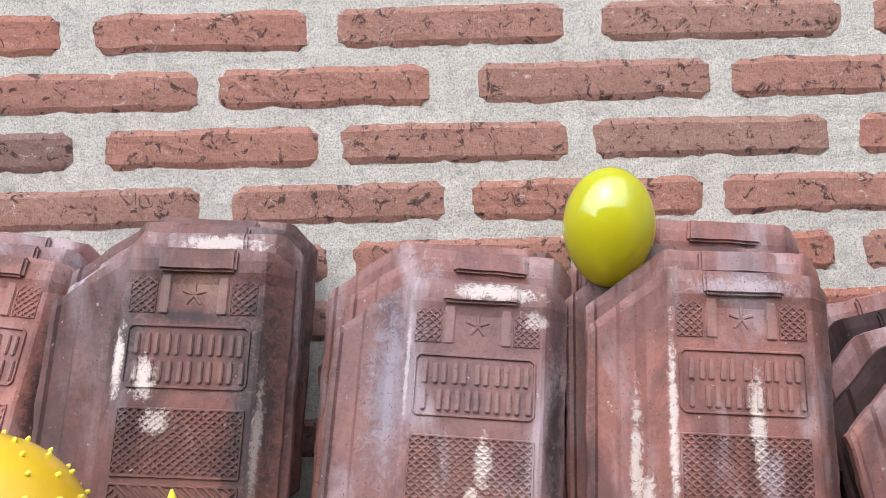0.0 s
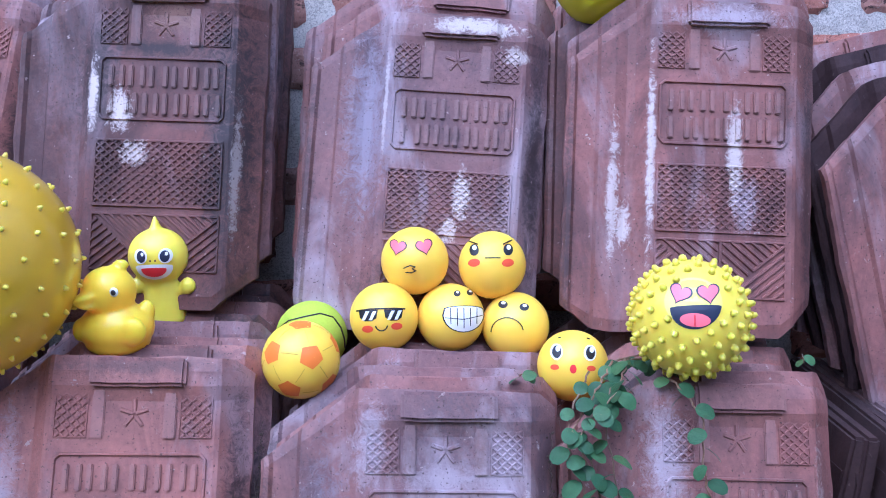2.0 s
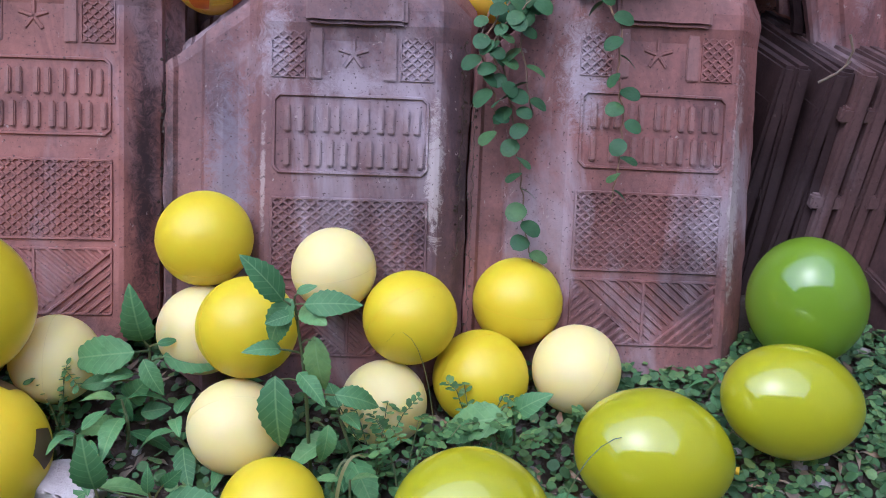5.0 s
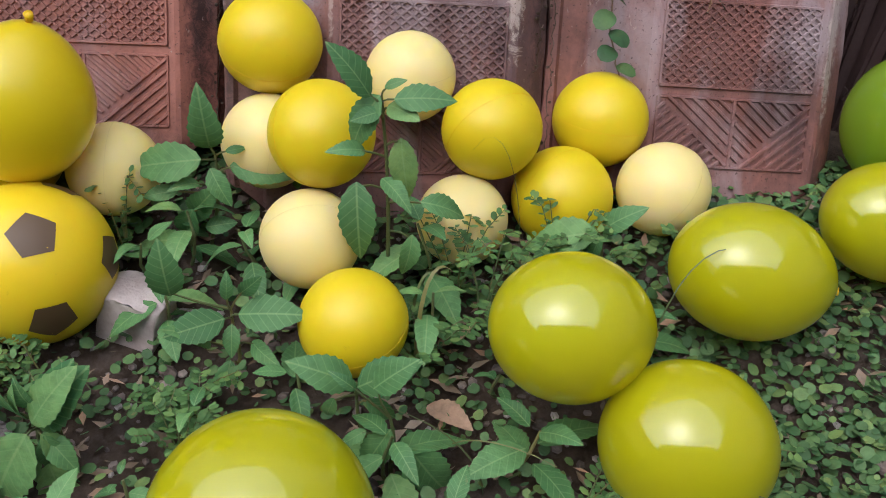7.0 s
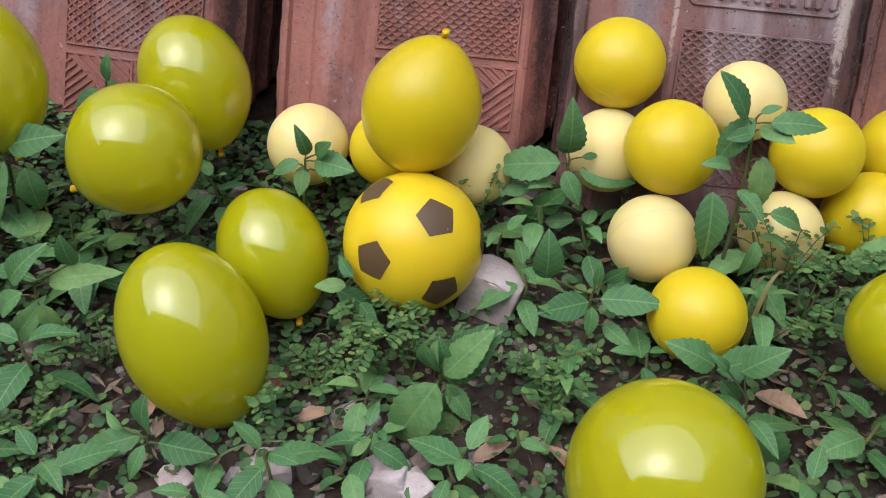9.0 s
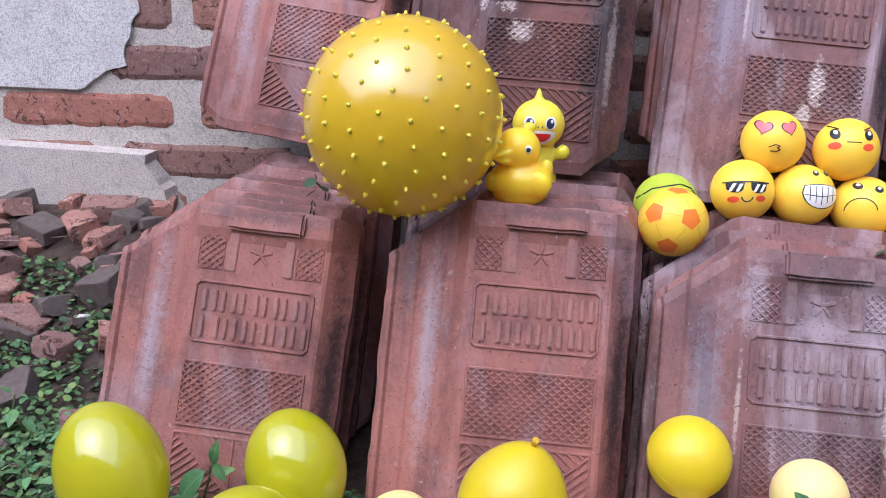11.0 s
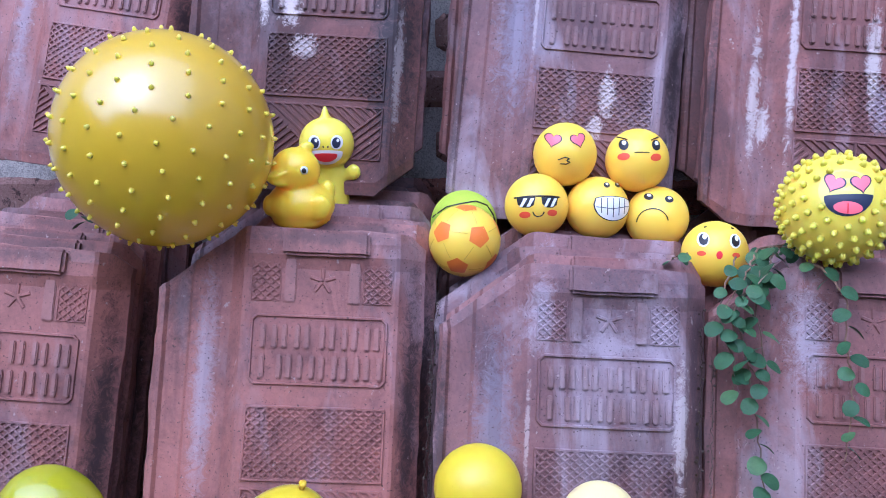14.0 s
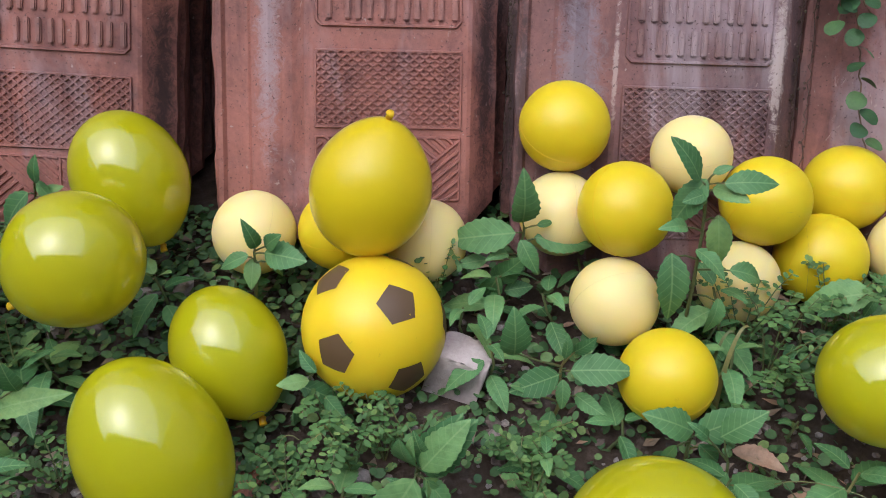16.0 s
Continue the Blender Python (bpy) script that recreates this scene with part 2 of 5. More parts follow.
def latex(name, col, glow, passing=0.46, clear=0.30, coat=(0.085, 1.66)):
    """A thin blown skin: greenish by reflected light, warm where light comes through it, a little see-through."""
    m = Mat(name, rough=0.40, spec=0.05)
    m.color(m.mix(m.ramp(m.noise(9, 3, 0.5), (0.35, 0.0), (0.7, 0.4)), col, (col[0] * 1.15, col[1] * 0.95, col[2])))
    thin = m.t.nodes.new("ShaderNodeBsdfTranslucent")
    thin.inputs["Color"].default_value = (*glow, 1)
    see = m.t.nodes.new("ShaderNodeBsdfTransparent")
    see.inputs["Color"].default_value = (0.88, 0.92, 0.05, 1)
    gloss = m.t.nodes.new("ShaderNodeBsdfGlossy")
    gloss.inputs["Color"].default_value, gloss.inputs["Roughness"].default_value = (1, 1, 1, 1), coat[0]
    fres = m.t.nodes.new("ShaderNodeFresnel")
    fres.inputs["IOR"].default_value = coat[1]

    def blend(fac, a, b):
        n = m.t.nodes.new("ShaderNodeMixShader")
        if isinstance(fac, float):
            n.inputs[0].default_value = fac
        else:
            m.link(fac, n.inputs[0])
        m.link(a, n.inputs[1])
        m.link(b, n.inputs[2])
        return n.outputs[0]

    inner = blend(clear, thin.outputs[0], see.outputs[0])
    skin = blend(passing, m.b.outputs[0], inner)
    m.link(blend(fres.outputs[0], skin, gloss.outputs[0]), m.t.nodes["Material Output"].inputs["Surface"])
    return m.m


LATEX = latex("latex_yellow", (0.64, 0.66, 0.003), (1.0, 0.80, 0.0))
LATEX_PLAIN = latex("latex_warm", (0.76, 0.62, 0.004), (1.0, 0.82, 0.0), 0.30, 0.08, (0.30, 1.4))
LATEX_GREEN = latex("latex_green", (0.27, 0.46, 0.02), (0.6, 0.72, 0.02))
GYM = latex("pearl_gold", (0.76, 0.52, 0.003), (1.0, 0.76, 0.0), 0.30, 0.0, (0.20, 1.75))
KNOT = rubber("latex_knot", (0.90, 0.44, 0.01), rough=0.35)
BLACK = rubber("print_black", (0.012, 0.011, 0.012), rough=0.4, sss=0.0)
WHITE = rubber("print_white", (0.82, 0.82, 0.78), rough=0.4, sss=0.0)
RED = rubber("print_red", (0.72, 0.03, 0.035), rough=0.4, sss=0.0)
PINK = rubber("print_pink", (0.85, 0.16, 0.18), rough=0.4, sss=0.0)
BLUSH = rubber("print_blush", (0.78, 0.09, 0.03), rough=0.45, sss=0.0)
NAVY = rubber("print_navy", (0.02, 0.025, 0.05), rough=0.4, sss=0.0)
SEAM_YELLOW = rubber("seam_yellow_ball", (0.70, 0.48, 0.01), rough=0.6, sss=0.0)
SEAM_CREAM = rubber("seam_cream_ball", (0.70, 0.58, 0.26), rough=0.6, sss=0.0)


def leaf_material(name, lo, hi, island=False, veins=False):
    m = Mat(name, rough=0.58, spec=0.3)
    c = m.ramp(m.island() if island else m.random(), (0.0, lo), (0.75, hi), (1.0, (hi[0] * 1.6, hi[1] * 1.25, hi[2] * 1.1)))
    c = m.mix(m.ramp(m.noise(130, 5, 0.65), (0.4, 0.0), (0.75, 0.5)), c, (lo[0] * 0.6, lo[1] * 0.65, lo[2] * 0.7))
    c = m.mix(m.ramp(m.noise(55, 5, 0.7, dist=0.8), (0.68, 0.0), (0.73, 0.6)), c, (0.26, 0.20, 0.08))
    if veins:
        sep = m.t.nodes.new("ShaderNodeSeparateXYZ")
        m.link(m.obj, sep.inputs[0])

        def calc(op, a, b_=0.0):
            n = m.t.nodes.new("ShaderNodeMath")
            n.operation = op
            for sock, v in ((n.inputs[0], a), (n.inputs[1], b_)):
                if isinstance(v, float):
                    sock.default_value = v
                else:
                    m.link(v, sock)
            return n.outputs[0]

        away = calc("ABSOLUTE", sep.outputs["Y"])
        side = calc("SINE", calc("MULTIPLY", calc("SUBTRACT", sep.outputs["X"], calc("MULTIPLY", away, 0.9)), 48.0))
        c = m.mix(m.ramp(side, (0.86, 0.0), (0.98, 0.28)), c, (hi[0] * 1.7, hi[1] * 1.35, hi[2] * 1.5))
        c = m.mix(m.ramp(away, (0.006, 0.5), (0.016, 0.0)), c, (hi[0] * 1.9, hi[1] * 1.4, hi[2] * 1.6))
    m.color(c)
    m.b.inputs["Subsurface Weight"].default_value = 0.15
    m.b.inputs["Subsurface Scale"].default_value = 0.003
    return m.bump(m.noise(220, 4, 0.6), 0.5, 0.0015).m


LEAF = leaf_material("leaf_green", (0.055, 0.145, 0.048), (0.115, 0.245, 0.085), veins=True)
LEAF_SMALL = leaf_material("leaf_cover", (0.042, 0.095, 0.034), (0.11, 0.20, 0.068), True)
LEAF_FERN = leaf_material("leaf_sprig", (0.05, 0.11, 0.03), (0.10, 0.20, 0.06), True)
VINE = leaf_material("leaf_vine", (0.026, 0.068, 0.024), (0.052, 0.12, 0.042))
STEM = leaf_material("stem_green", (0.08, 0.11, 0.04), (0.13, 0.15, 0.06))
TWIG = leaf_material("stem_brown", (0.14, 0.09, 0.055), (0.20, 0.13, 0.08))
DRY = leaf_material("leaf_dry", (0.14, 0.10, 0.065), (0.28, 0.21, 0.15), True)


def soil_material():
    m = Mat("soil", rough=0.95, spec=0.15)
    c = m.ramp(m.noise(30, 7, 0.7), (0.3, (0.040, 0.029, 0.022)), (0.55, (0.11, 0.080, 0.062)), (0.8, (0.23, 0.185, 0.16)))
    c = m.mix(m.ramp(m.noise(7, 4, 0.6), (0.5, 0.0), (0.7, 0.5)), c, (0.09, 0.06, 0.042))
    return m.color(c).bump(m.noise(160, 7, 0.8), 1.0, 0.006).m


SOIL = soil_material()
STONE = Mat("stone_pale", rough=0.9, spec=0.2)
STONE.color(STONE.mix(STONE.ramp(STONE.noise(40, 6, 0.7), (0.35, 0.0), (0.7, 1.0)), (0.68, 0.60, 0.58), (0.42, 0.32, 0.30))).bump(STONE.noise(120, 6, 0.8), 0.9, 0.004)
STONE = STONE.m
GRAVEL = Mat("gravel", rough=0.92, spec=0.2)
GRAVEL.color(GRAVEL.mix(GRAVEL.ramp(GRAVEL.noise(90, 5, 0.7), (0.35, 0.0), (0.7, 0.6)), GRAVEL.ramp(GRAVEL.island(), (0.0, (0.09, 0.075, 0.065)), (0.6, (0.24, 0.19, 0.165)), (1.0, (0.50, 0.45, 0.42))), (0.07, 0.05, 0.04))).bump(GRAVEL.noise(200, 5, 0.8), 0.8, 0.003)
GRAVEL = GRAVEL.m


# ---- building blocks ----
def ss(a):
    a = min(1.0, max(0.0, a))
    return a * a * (3 - 2 * a)


def ground_z(x, y):
    z = -0.015 + 0.065 * ss((y - 0.33) / 0.25) + 0.05 * ss((-0.42 - x) / 0.25) * ss((y - 0.2) / 0.3) + 0.14 * ss((y - 0.62) / 0.36) * ss((-0.60 - x) / 0.12)
    return z + 0.006 * noise.noise(Vector((x * 9, y * 9, 0.3))) + 0.003 * noise.noise(Vector((x * 31, y * 31, 1.7)))


def finish(bm, name, material, smooth=False):
    me = bpy.data.meshes.new(name)
    if smooth:
        for f in bm.faces:
            f.smooth = True
    bm.to_mesh(me)
    bm.free()
    me.materials.append(material)
    return me


def part(name, bm, material, parent, label="", smooth=False, at=None):
    ob = new(name, finish(bm, name, material, smooth))
    ob.parent = parent
    if at is not None:
        ob.matrix_basis = at
    return tagged(ob, label)


def piece(name, me, parent, at):
    ob = new(name, me)
    ob.parent = parent
    ob.matrix_basis = at
    return ob


def thing(name, m, label, category, group="", kind=""):
    ob = new(name)
    ob.matrix_basis = m
    ob.empty_display_size = 0.02
    return tagged(ob, label, category, group, kind)


def add_box(bm, x0, x1, y0, y1, z0, z1, bevel=0.0):
    r = bmesh.ops.create_cube(bm, size=1)
    for v in r["verts"]:
        v.co = Vector(((x0 + x1) / 2 + v.co.x * (x1 - x0), (y0 + y1) / 2 + v.co.y * (y1 - y0), (z0 + z1) / 2 + v.co.z * (z1 - z0)))
    if bevel:
        es = list({e for v in r["verts"] for e in v.link_edges})
        bmesh.ops.bevel(bm, geom=es, offset=bevel, segments=2, affect="EDGES", clamp_overlap=True)
    return bm


def box(*a, **k):
    return add_box(bmesh.new(), *a, **k)


def add_tube(bm, pts, r0, r1, sides=6):
    """A tapering tube along pts."""
    rings = []
    for i, p in enumerate(pts):
        p = Vector(p)
        d = (Vector(pts[min(i + 1, len(pts) - 1)]) - Vector(pts[max(i - 1, 0)])).normalized()
        a = d.orthogonal().normalized()
        b = d.cross(a)
        r = r0 + (r1 - r0) * i / (len(pts) - 1)
        rings.append([bm.verts.new(p + r * (math.cos(k * math.tau / sides) * a + math.sin(k * math.tau / sides) * b)) for k in range(sides)])
    for a, b in zip(rings, rings[1:]):
        for k in range(sides):
            bm.faces.new((a[k], a[(k + 1) % sides], b[(k + 1) % sides], b[k]))
    bm.faces.new(rings[0][::-1])
    bm.faces.new(rings[-1])
    return bm


def sphere(r, seg=48, rings=28, squash=(1, 1, 1)):
    bm = bmesh.new()
    bmesh.ops.create_uvsphere(bm, u_segments=seg, v_segments=rings, radius=r)
    for v in bm.verts:
        v.co = Vector((v.co.x * squash[0], v.co.y * squash[1], v.co.z * squash[2]))
    return bm


# ---- ground ----
def build_ground():
    xs = [-60, -20, -8, -4, -2.6] + [-1.8 + 0.02 * i for i in range(171)] + [2.6, 4, 8, 20, 60]
    ys = [-60, -20, -8, -4, -2.4, -1.2, -0.5] + [-0.2 + 0.02 * i for i in range(66)] + [2.5, 6, 20, 60]
    bm = bmesh.new()
    g = [[bm.verts.new((x, y, ground_z(x, y))) for x in xs] for y in ys]
    for j in range(len(ys) - 1):
        for i in range(len(xs) - 1):
            bm.faces.new((g[j][i], g[j][i + 1], g[j + 1][i + 1], g[j + 1][i]))
    ob = new("ground", finish(bm, "ground", SOIL, True))
    tagged(ob, "dark crumbly garden soil with weeds and gravel", "ground", kind="structure")


build_ground()

# ---- walls ----
WALL_Y, BRICK_L, PITCH = 1.05, 0.258, 0.290


def mortar_wall():
    """The wall's body; its front is a bed of uneven mortar where bricks show."""
    bm = box(-3.2, 2.2, WALL_Y + 0.012, WALL_Y + 0.22, -0.1, 2.6)
    xs = [-1.4 + 0.006 * i for i in range(427)]
    zs = [0.0 + 0.006 * i for i in range(200)]
    g = [[bm.verts.new((x, WALL_Y - 0.0099 + 0.0010 * noise.noise(Vector((x * 26, z * 30, 2))) + 0.0004 * noise.noise(Vector((x * 90, z * 110, 5))) + 0.0009 * noise.noise(Vector((x * 71, z * 83, 8))), z)) for x in xs] for z in zs]
    for j in range(len(zs) - 1):
        for i in range(len(xs) - 1):
            bm.faces.new((g[j][i], g[j][i + 1], g[j + 1][i + 1], g[j + 1][i]))
    return bm


wall = new("wall_north", finish(mortar_wall(), "wall_north", MORTAR))
tagged(wall, "old red brick wall with wide sandy grey mortar joints", "wall", kind="structure")
# unseen plain walls, added to block low sky and bound reflections
for nm, b in (("wall_south", (-3.2, 2.2, -3.0, -2.8, -0.1, 2.9)), ("wall_west", (-3.2, -3.0, -2.8, 1.045, -0.1, 1.9)), ("wall_east", (2.0, 2.2, -2.8, 1.045, -0.1, 2.2))):
    tagged(new(nm, finish(box(*b), nm, RENDERED)), "unseen plain rendered wall added to block low sky", "wall", kind="structure")


# ---- roof tiles ----
TW, TL = 0.235, 0.313
PROFILE = [(0, 0.0140), (0.003, 0.0112), (0.007, 0.0112), (0.010, 0.0145), (0.019, 0.0145), (0.028, 0.0138), (0.031, 0.0100), (0.045, 0.0095), (0.056, 0.0118), (0.064, 0.0112), (0.070, 0.0062), (0.075, 0.0014),
           (0.079, 0.0), (0.10, 0.0), (0.125, 0.0), (0.15, 0.0), (0.175, 0.0), (0.20, 0.0), (0.208, 0.0), (0.2115, 0.0012), (0.221, 0.0105), (0.235, 0.025)]


def tile_body(seed):
    """The pressed clay body: side flange with ribs, raised field, chamfered corners."""
    rnd = random.Random(seed)
    off = rnd.uniform(0, 50)
    bm = bmesh.new()
    n = 26
    front, back = [], []
    for u, d in PROFILE:
        top = TL - 0.056 * max(0.0, 1 - u / 0.072) - 0.012 * max(0.0, (u - 0.221) / 0.014)
        bot = 0.022 * max(0.0, 1 - u / 0.035) + 0.034 * max(0.0, (u - 0.198) / 0.037)
        f, b = [], []
        for k in range(n + 1):
            s = k / n
            v = bot + (top - bot) * s
            lip = 0.003 * ss((v - (TL - 0.026)) / 0.002) * ss((u - 0.07) / 0.008)
            rough = 0.0009 * noise.noise(Vector((u * 60, v * 60, off)))
            edge = (0.0018 * noise.noise(Vector((u * 120, v * 120, off + 9))) + 0.0016 * noise.noise(Vector((u * 40, v * 40, off + 3)))) * (1 if k in (0, n) or u in (0, 0.235) else 0)
            round_off = 0.0025 if k in (0, n) else 0.0
            f.append(bm.verts.new((u - TW / 2 + edge, d - lip + rough + round_off, v + edge)))
            b.append(bm.verts.new((u - TW / 2 + edge, max(d, 0.003) + 0.012, v + edge)))
        front.append(f)
        back.append(b)
    for i in range(len(front) - 1):
        for k in range(n):
            bm.faces.new((front[i][k], front[i + 1][k], front[i + 1][k + 1], front[i][k + 1]))
            bm.faces.new((back[i][k + 1], back[i + 1][k + 1], back[i + 1][k], back[i][k]))
        bm.faces.new((front[i][n], front[i + 1][n], back[i + 1][n], back[i][n]))
        bm.faces.new((back[i][0], back[i + 1][0], front[i + 1][0], front[i][0]))
    for k in range(n):
        bm.faces.new((front[0][k + 1], back[0][k + 1], back[0][k], front[0][k]))
        bm.faces.new((front[-1][k], back[-1][k], back[-1][k + 1], front[-1][k + 1]))
    return bm


def ridge(bm, a, b, w, h):
    """A low rib from a to b, points of the tile's face."""
    ax, az, bx, bz = a[0] - TW / 2, a[1], b[0] - TW / 2, b[1]
    d = Vector((bx - ax, 0, bz - az))
    if d.length < 0.0008:
        return
    s = Vector((-d.z, 0, d.x)).normalized() * w / 2
    A, B = Vector((ax, 0.0008, az)), Vector((bx, 0.0008, bz))
    up = Vector((0, -h - 0.0008, 0))
    q = [bm.verts.new(p) for p in (A - s, A + s, B + s, B - s)]
    t = [bm.verts.new(p) for p in (A - s * 0.45 + up, A + s * 0.45 + up, B + s * 0.45 + up, B - s * 0.45 + up)]
    for f in ((t[3], t[2], t[1], t[0]), (q[0], q[1], t[1], t[0]), (q[2], q[3], t[3], t[2]), (q[1], q[2], t[2], t[1]), (q[3], q[0], t[0], t[3])):
        bm.faces.new(f)


def clip_line(p, d, x0, x1, y0, y1, extra=None):
    lo, hi = -9.0, 9.0
    planes = [(1, 0, x0), (-1, 0, -x1), (0, 1, y0), (0, -1, -y1)] + (extra or [])
    for a, b, c in planes:
        den, num = a * d[0] + b * d[1], c - (a * p[0] + b * p[1])
        if abs(den) < 1e-9:
            if num > 0:
                return None
        elif den > 0:
            lo = max(lo, num / den)
        else:
            hi = min(hi, num / den)
    return ((p[0] + d[0] * lo, p[1] + d[1] * lo), (p[0] + d[0] * hi, p[1] + d[1] * hi)) if hi > lo else None


def lattice(bm, x0, x1, y0, y1, step, angles, w, h, extra=None):
    cx, cy = (x0 + x1) / 2, (y0 + y1) / 2
    for a in angles:
        d = (math.cos(radians(a)), math.sin(radians(a)))
        k = int((x1 - x0 + y1 - y0) / step) + 1
        for i in range(-k, k + 1):
            seg = clip_line((cx - d[1] * step * i, cy + d[0] * step * i), d, x0, x1, y0, y1, extra)
            if seg:
                ridge(bm, *seg, w, h)
    return bm


def outline(bm, x0, x1, y0, y1, w, h, c=0.0):
    pts = [(x0 + c, y0), (x1 - c, y0), (x1, y0 + c), (x1, y1 - c), (x1 - c, y1), (x0 + c, y1), (x0, y1 - c), (x0, y0 + c)]
    for a, b in zip(pts, pts[1:] + pts[:1]):
        ridge(bm, a, b, w, h)
    return bm


def star(bm, cx, cy, r):
    for k in range(5):
        a = radians(90 + 72 * k)
        ridge(bm, (cx, cy), (cx + r * math.cos(a), cy + r * math.sin(a)), 0.0046, 0.0015)
    return bm


def herringbone(bm, x0, x1, y0, y1):
    mid = (x0 + x1) / 2
    for a, b, sgn in ((x0, mid - 0.002, 1), (mid + 0.002, x1, -1)):
        # each half is cut by its diagonal into two fields of opposite slant
        ox, oy = (a, y1) if sgn > 0 else (b, y1)
        ex, ey = (b, y0) if sgn > 0 else (a, y0)
        nx, ny = (ey - oy), -(ex - ox)
        c = nx * ox + ny * oy
        slant = 40 * sgn
        lattice(bm, a, b, y0, y1, 0.0062, [slant], 0.0037, 0.0022, [(nx, ny, c)])
        lattice(bm, a, b, y0, y1, 0.0062, [-slant], 0.0037, 0.0022, [(-nx, -ny, -c)])
    ridge(bm, (mid, y0), (mid, y1), 0.004, 0.0014)
    return bm


def lug_block(seed):
    """The hanging lug: a low block with worn, uneven edges."""
    bm = box(0.108 - TW / 2, 0.184 - TW / 2, -0.0092, 0.006, 0.2885, 0.3115)
    bmesh.ops.subdivide_edges(bm, edges=[e for e in bm.edges if abs(e.verts[0].co.x - e.verts[1].co.x) > 0.05], cuts=11)
    bmesh.ops.bevel(bm, geom=[e for e in bm.edges if e.calc_face_angle(0.0) > 1.0], offset=0.0028, segments=2, affect="EDGES")
    for v in bm.verts:
        p = v.co * 70 + Vector((seed * 5.0, 0, 0))
        v.co += Vector((0.0010 * noise.noise(p), 0.0010 * noise.noise(p + Vector((0, 9, 0))), 0.0010 * noise.noise(Vector((v.co.x * 45 + seed, 3, round(v.co.z * 60))))))
    return bm


TILE_MESHES = {}


def tile_meshes(material, full, seed):
    key = (material.name, full, seed)
    if key in TILE_MESHES:
        return TILE_MESHES[key]
    out = [("body", finish(tile_body(seed), "body", material))]
    out.append(("lug", finish(lug_block(seed), "lug", material)))
    if full:
        fr = outline(bmesh.new(), 0.085, 0.2015, 0.177, 0.2355, 0.0034, 0.0022, 0.004)
        out.append(("panel_frame", finish(fr, "panel_frame", material)))
        for row, widths in ((0.2075, (15, 16, 18, 16, 16, 6)), (0.1815, (20, 6, 15, 16, 16, 16))):
            x = 0.0925
            for w in widths:
                w *= 0.00100
                for x0, x1 in ([(x, x + 0.0050)] if w < 0.01 else [(x, x + 0.0048), (x + w - 0.0048, x + w)]):
                    out.append(("relief_bar", finish(box(x0 - TW / 2, x1 - TW / 2, -0.0030, 0.002, row, row + 0.0205, bevel=0.0010), "relief_bar", material)))
                x += w + 0.0035
        out.append(("lattice_panel", finish(outline(lattice(bmesh.new(), 0.084, 0.2025, 0.0955, 0.157, 0.0054, (40, -40), 0.0028, 0.0018), 0.084, 0.2025, 0.0955, 0.157, 0.003, 0.0021), "lattice_panel", material)))
        out.append(("herringbone_panel", finish(outline(herringbone(bmesh.new(), 0.084, 0.2025, 0.036, 0.0875), 0.084, 0.2025, 0.036, 0.0875, 0.003, 0.0016), "herringbone_panel", material)))
        for x0 in (0.0825, 0.180):
            out.append(("small_lattice", finish(outline(lattice(bmesh.new(), x0, x0 + 0.025, 0.2485, 0.283, 0.0052, (42, -42), 0.0025, 0.0016), x0, x0 + 0.025, 0.2485, 0.283, 0.0016, 0.0012), "small_lattice", material)))
        for x0 in (0.111, 0.167):
            out.append(("rib", finish(box(x0 - TW / 2, x0 + 0.010 - TW / 2, -0.0020, 0.002, 0.2475, 0.287, bevel=0.0009), "rib", material)))
        out.append(("star", finish(star(bmesh.new(), 0.144, 0.267, 0.0115), "star", material)))
    TILE_MESHES[key] = out
    return out


def roof_tile(m, material, full, label, group, seed=0):
    t = thing("roof_tile", m, label, "roof tile", group)
    panel = t
    for nm, me in tile_meshes(material, full, seed):
        ob = piece(nm, me, panel if nm == "relief_bar" else t, Matrix())
        if nm == "panel_frame":
            panel = ob
    return t


# stacks: front tile's foot, lean, roll, turn; material; what lies behind it (back, up)
LOWER = [(0.034 * k, -0.004 + 0.0035 * (k % 2)) for k in range(1, 8)]
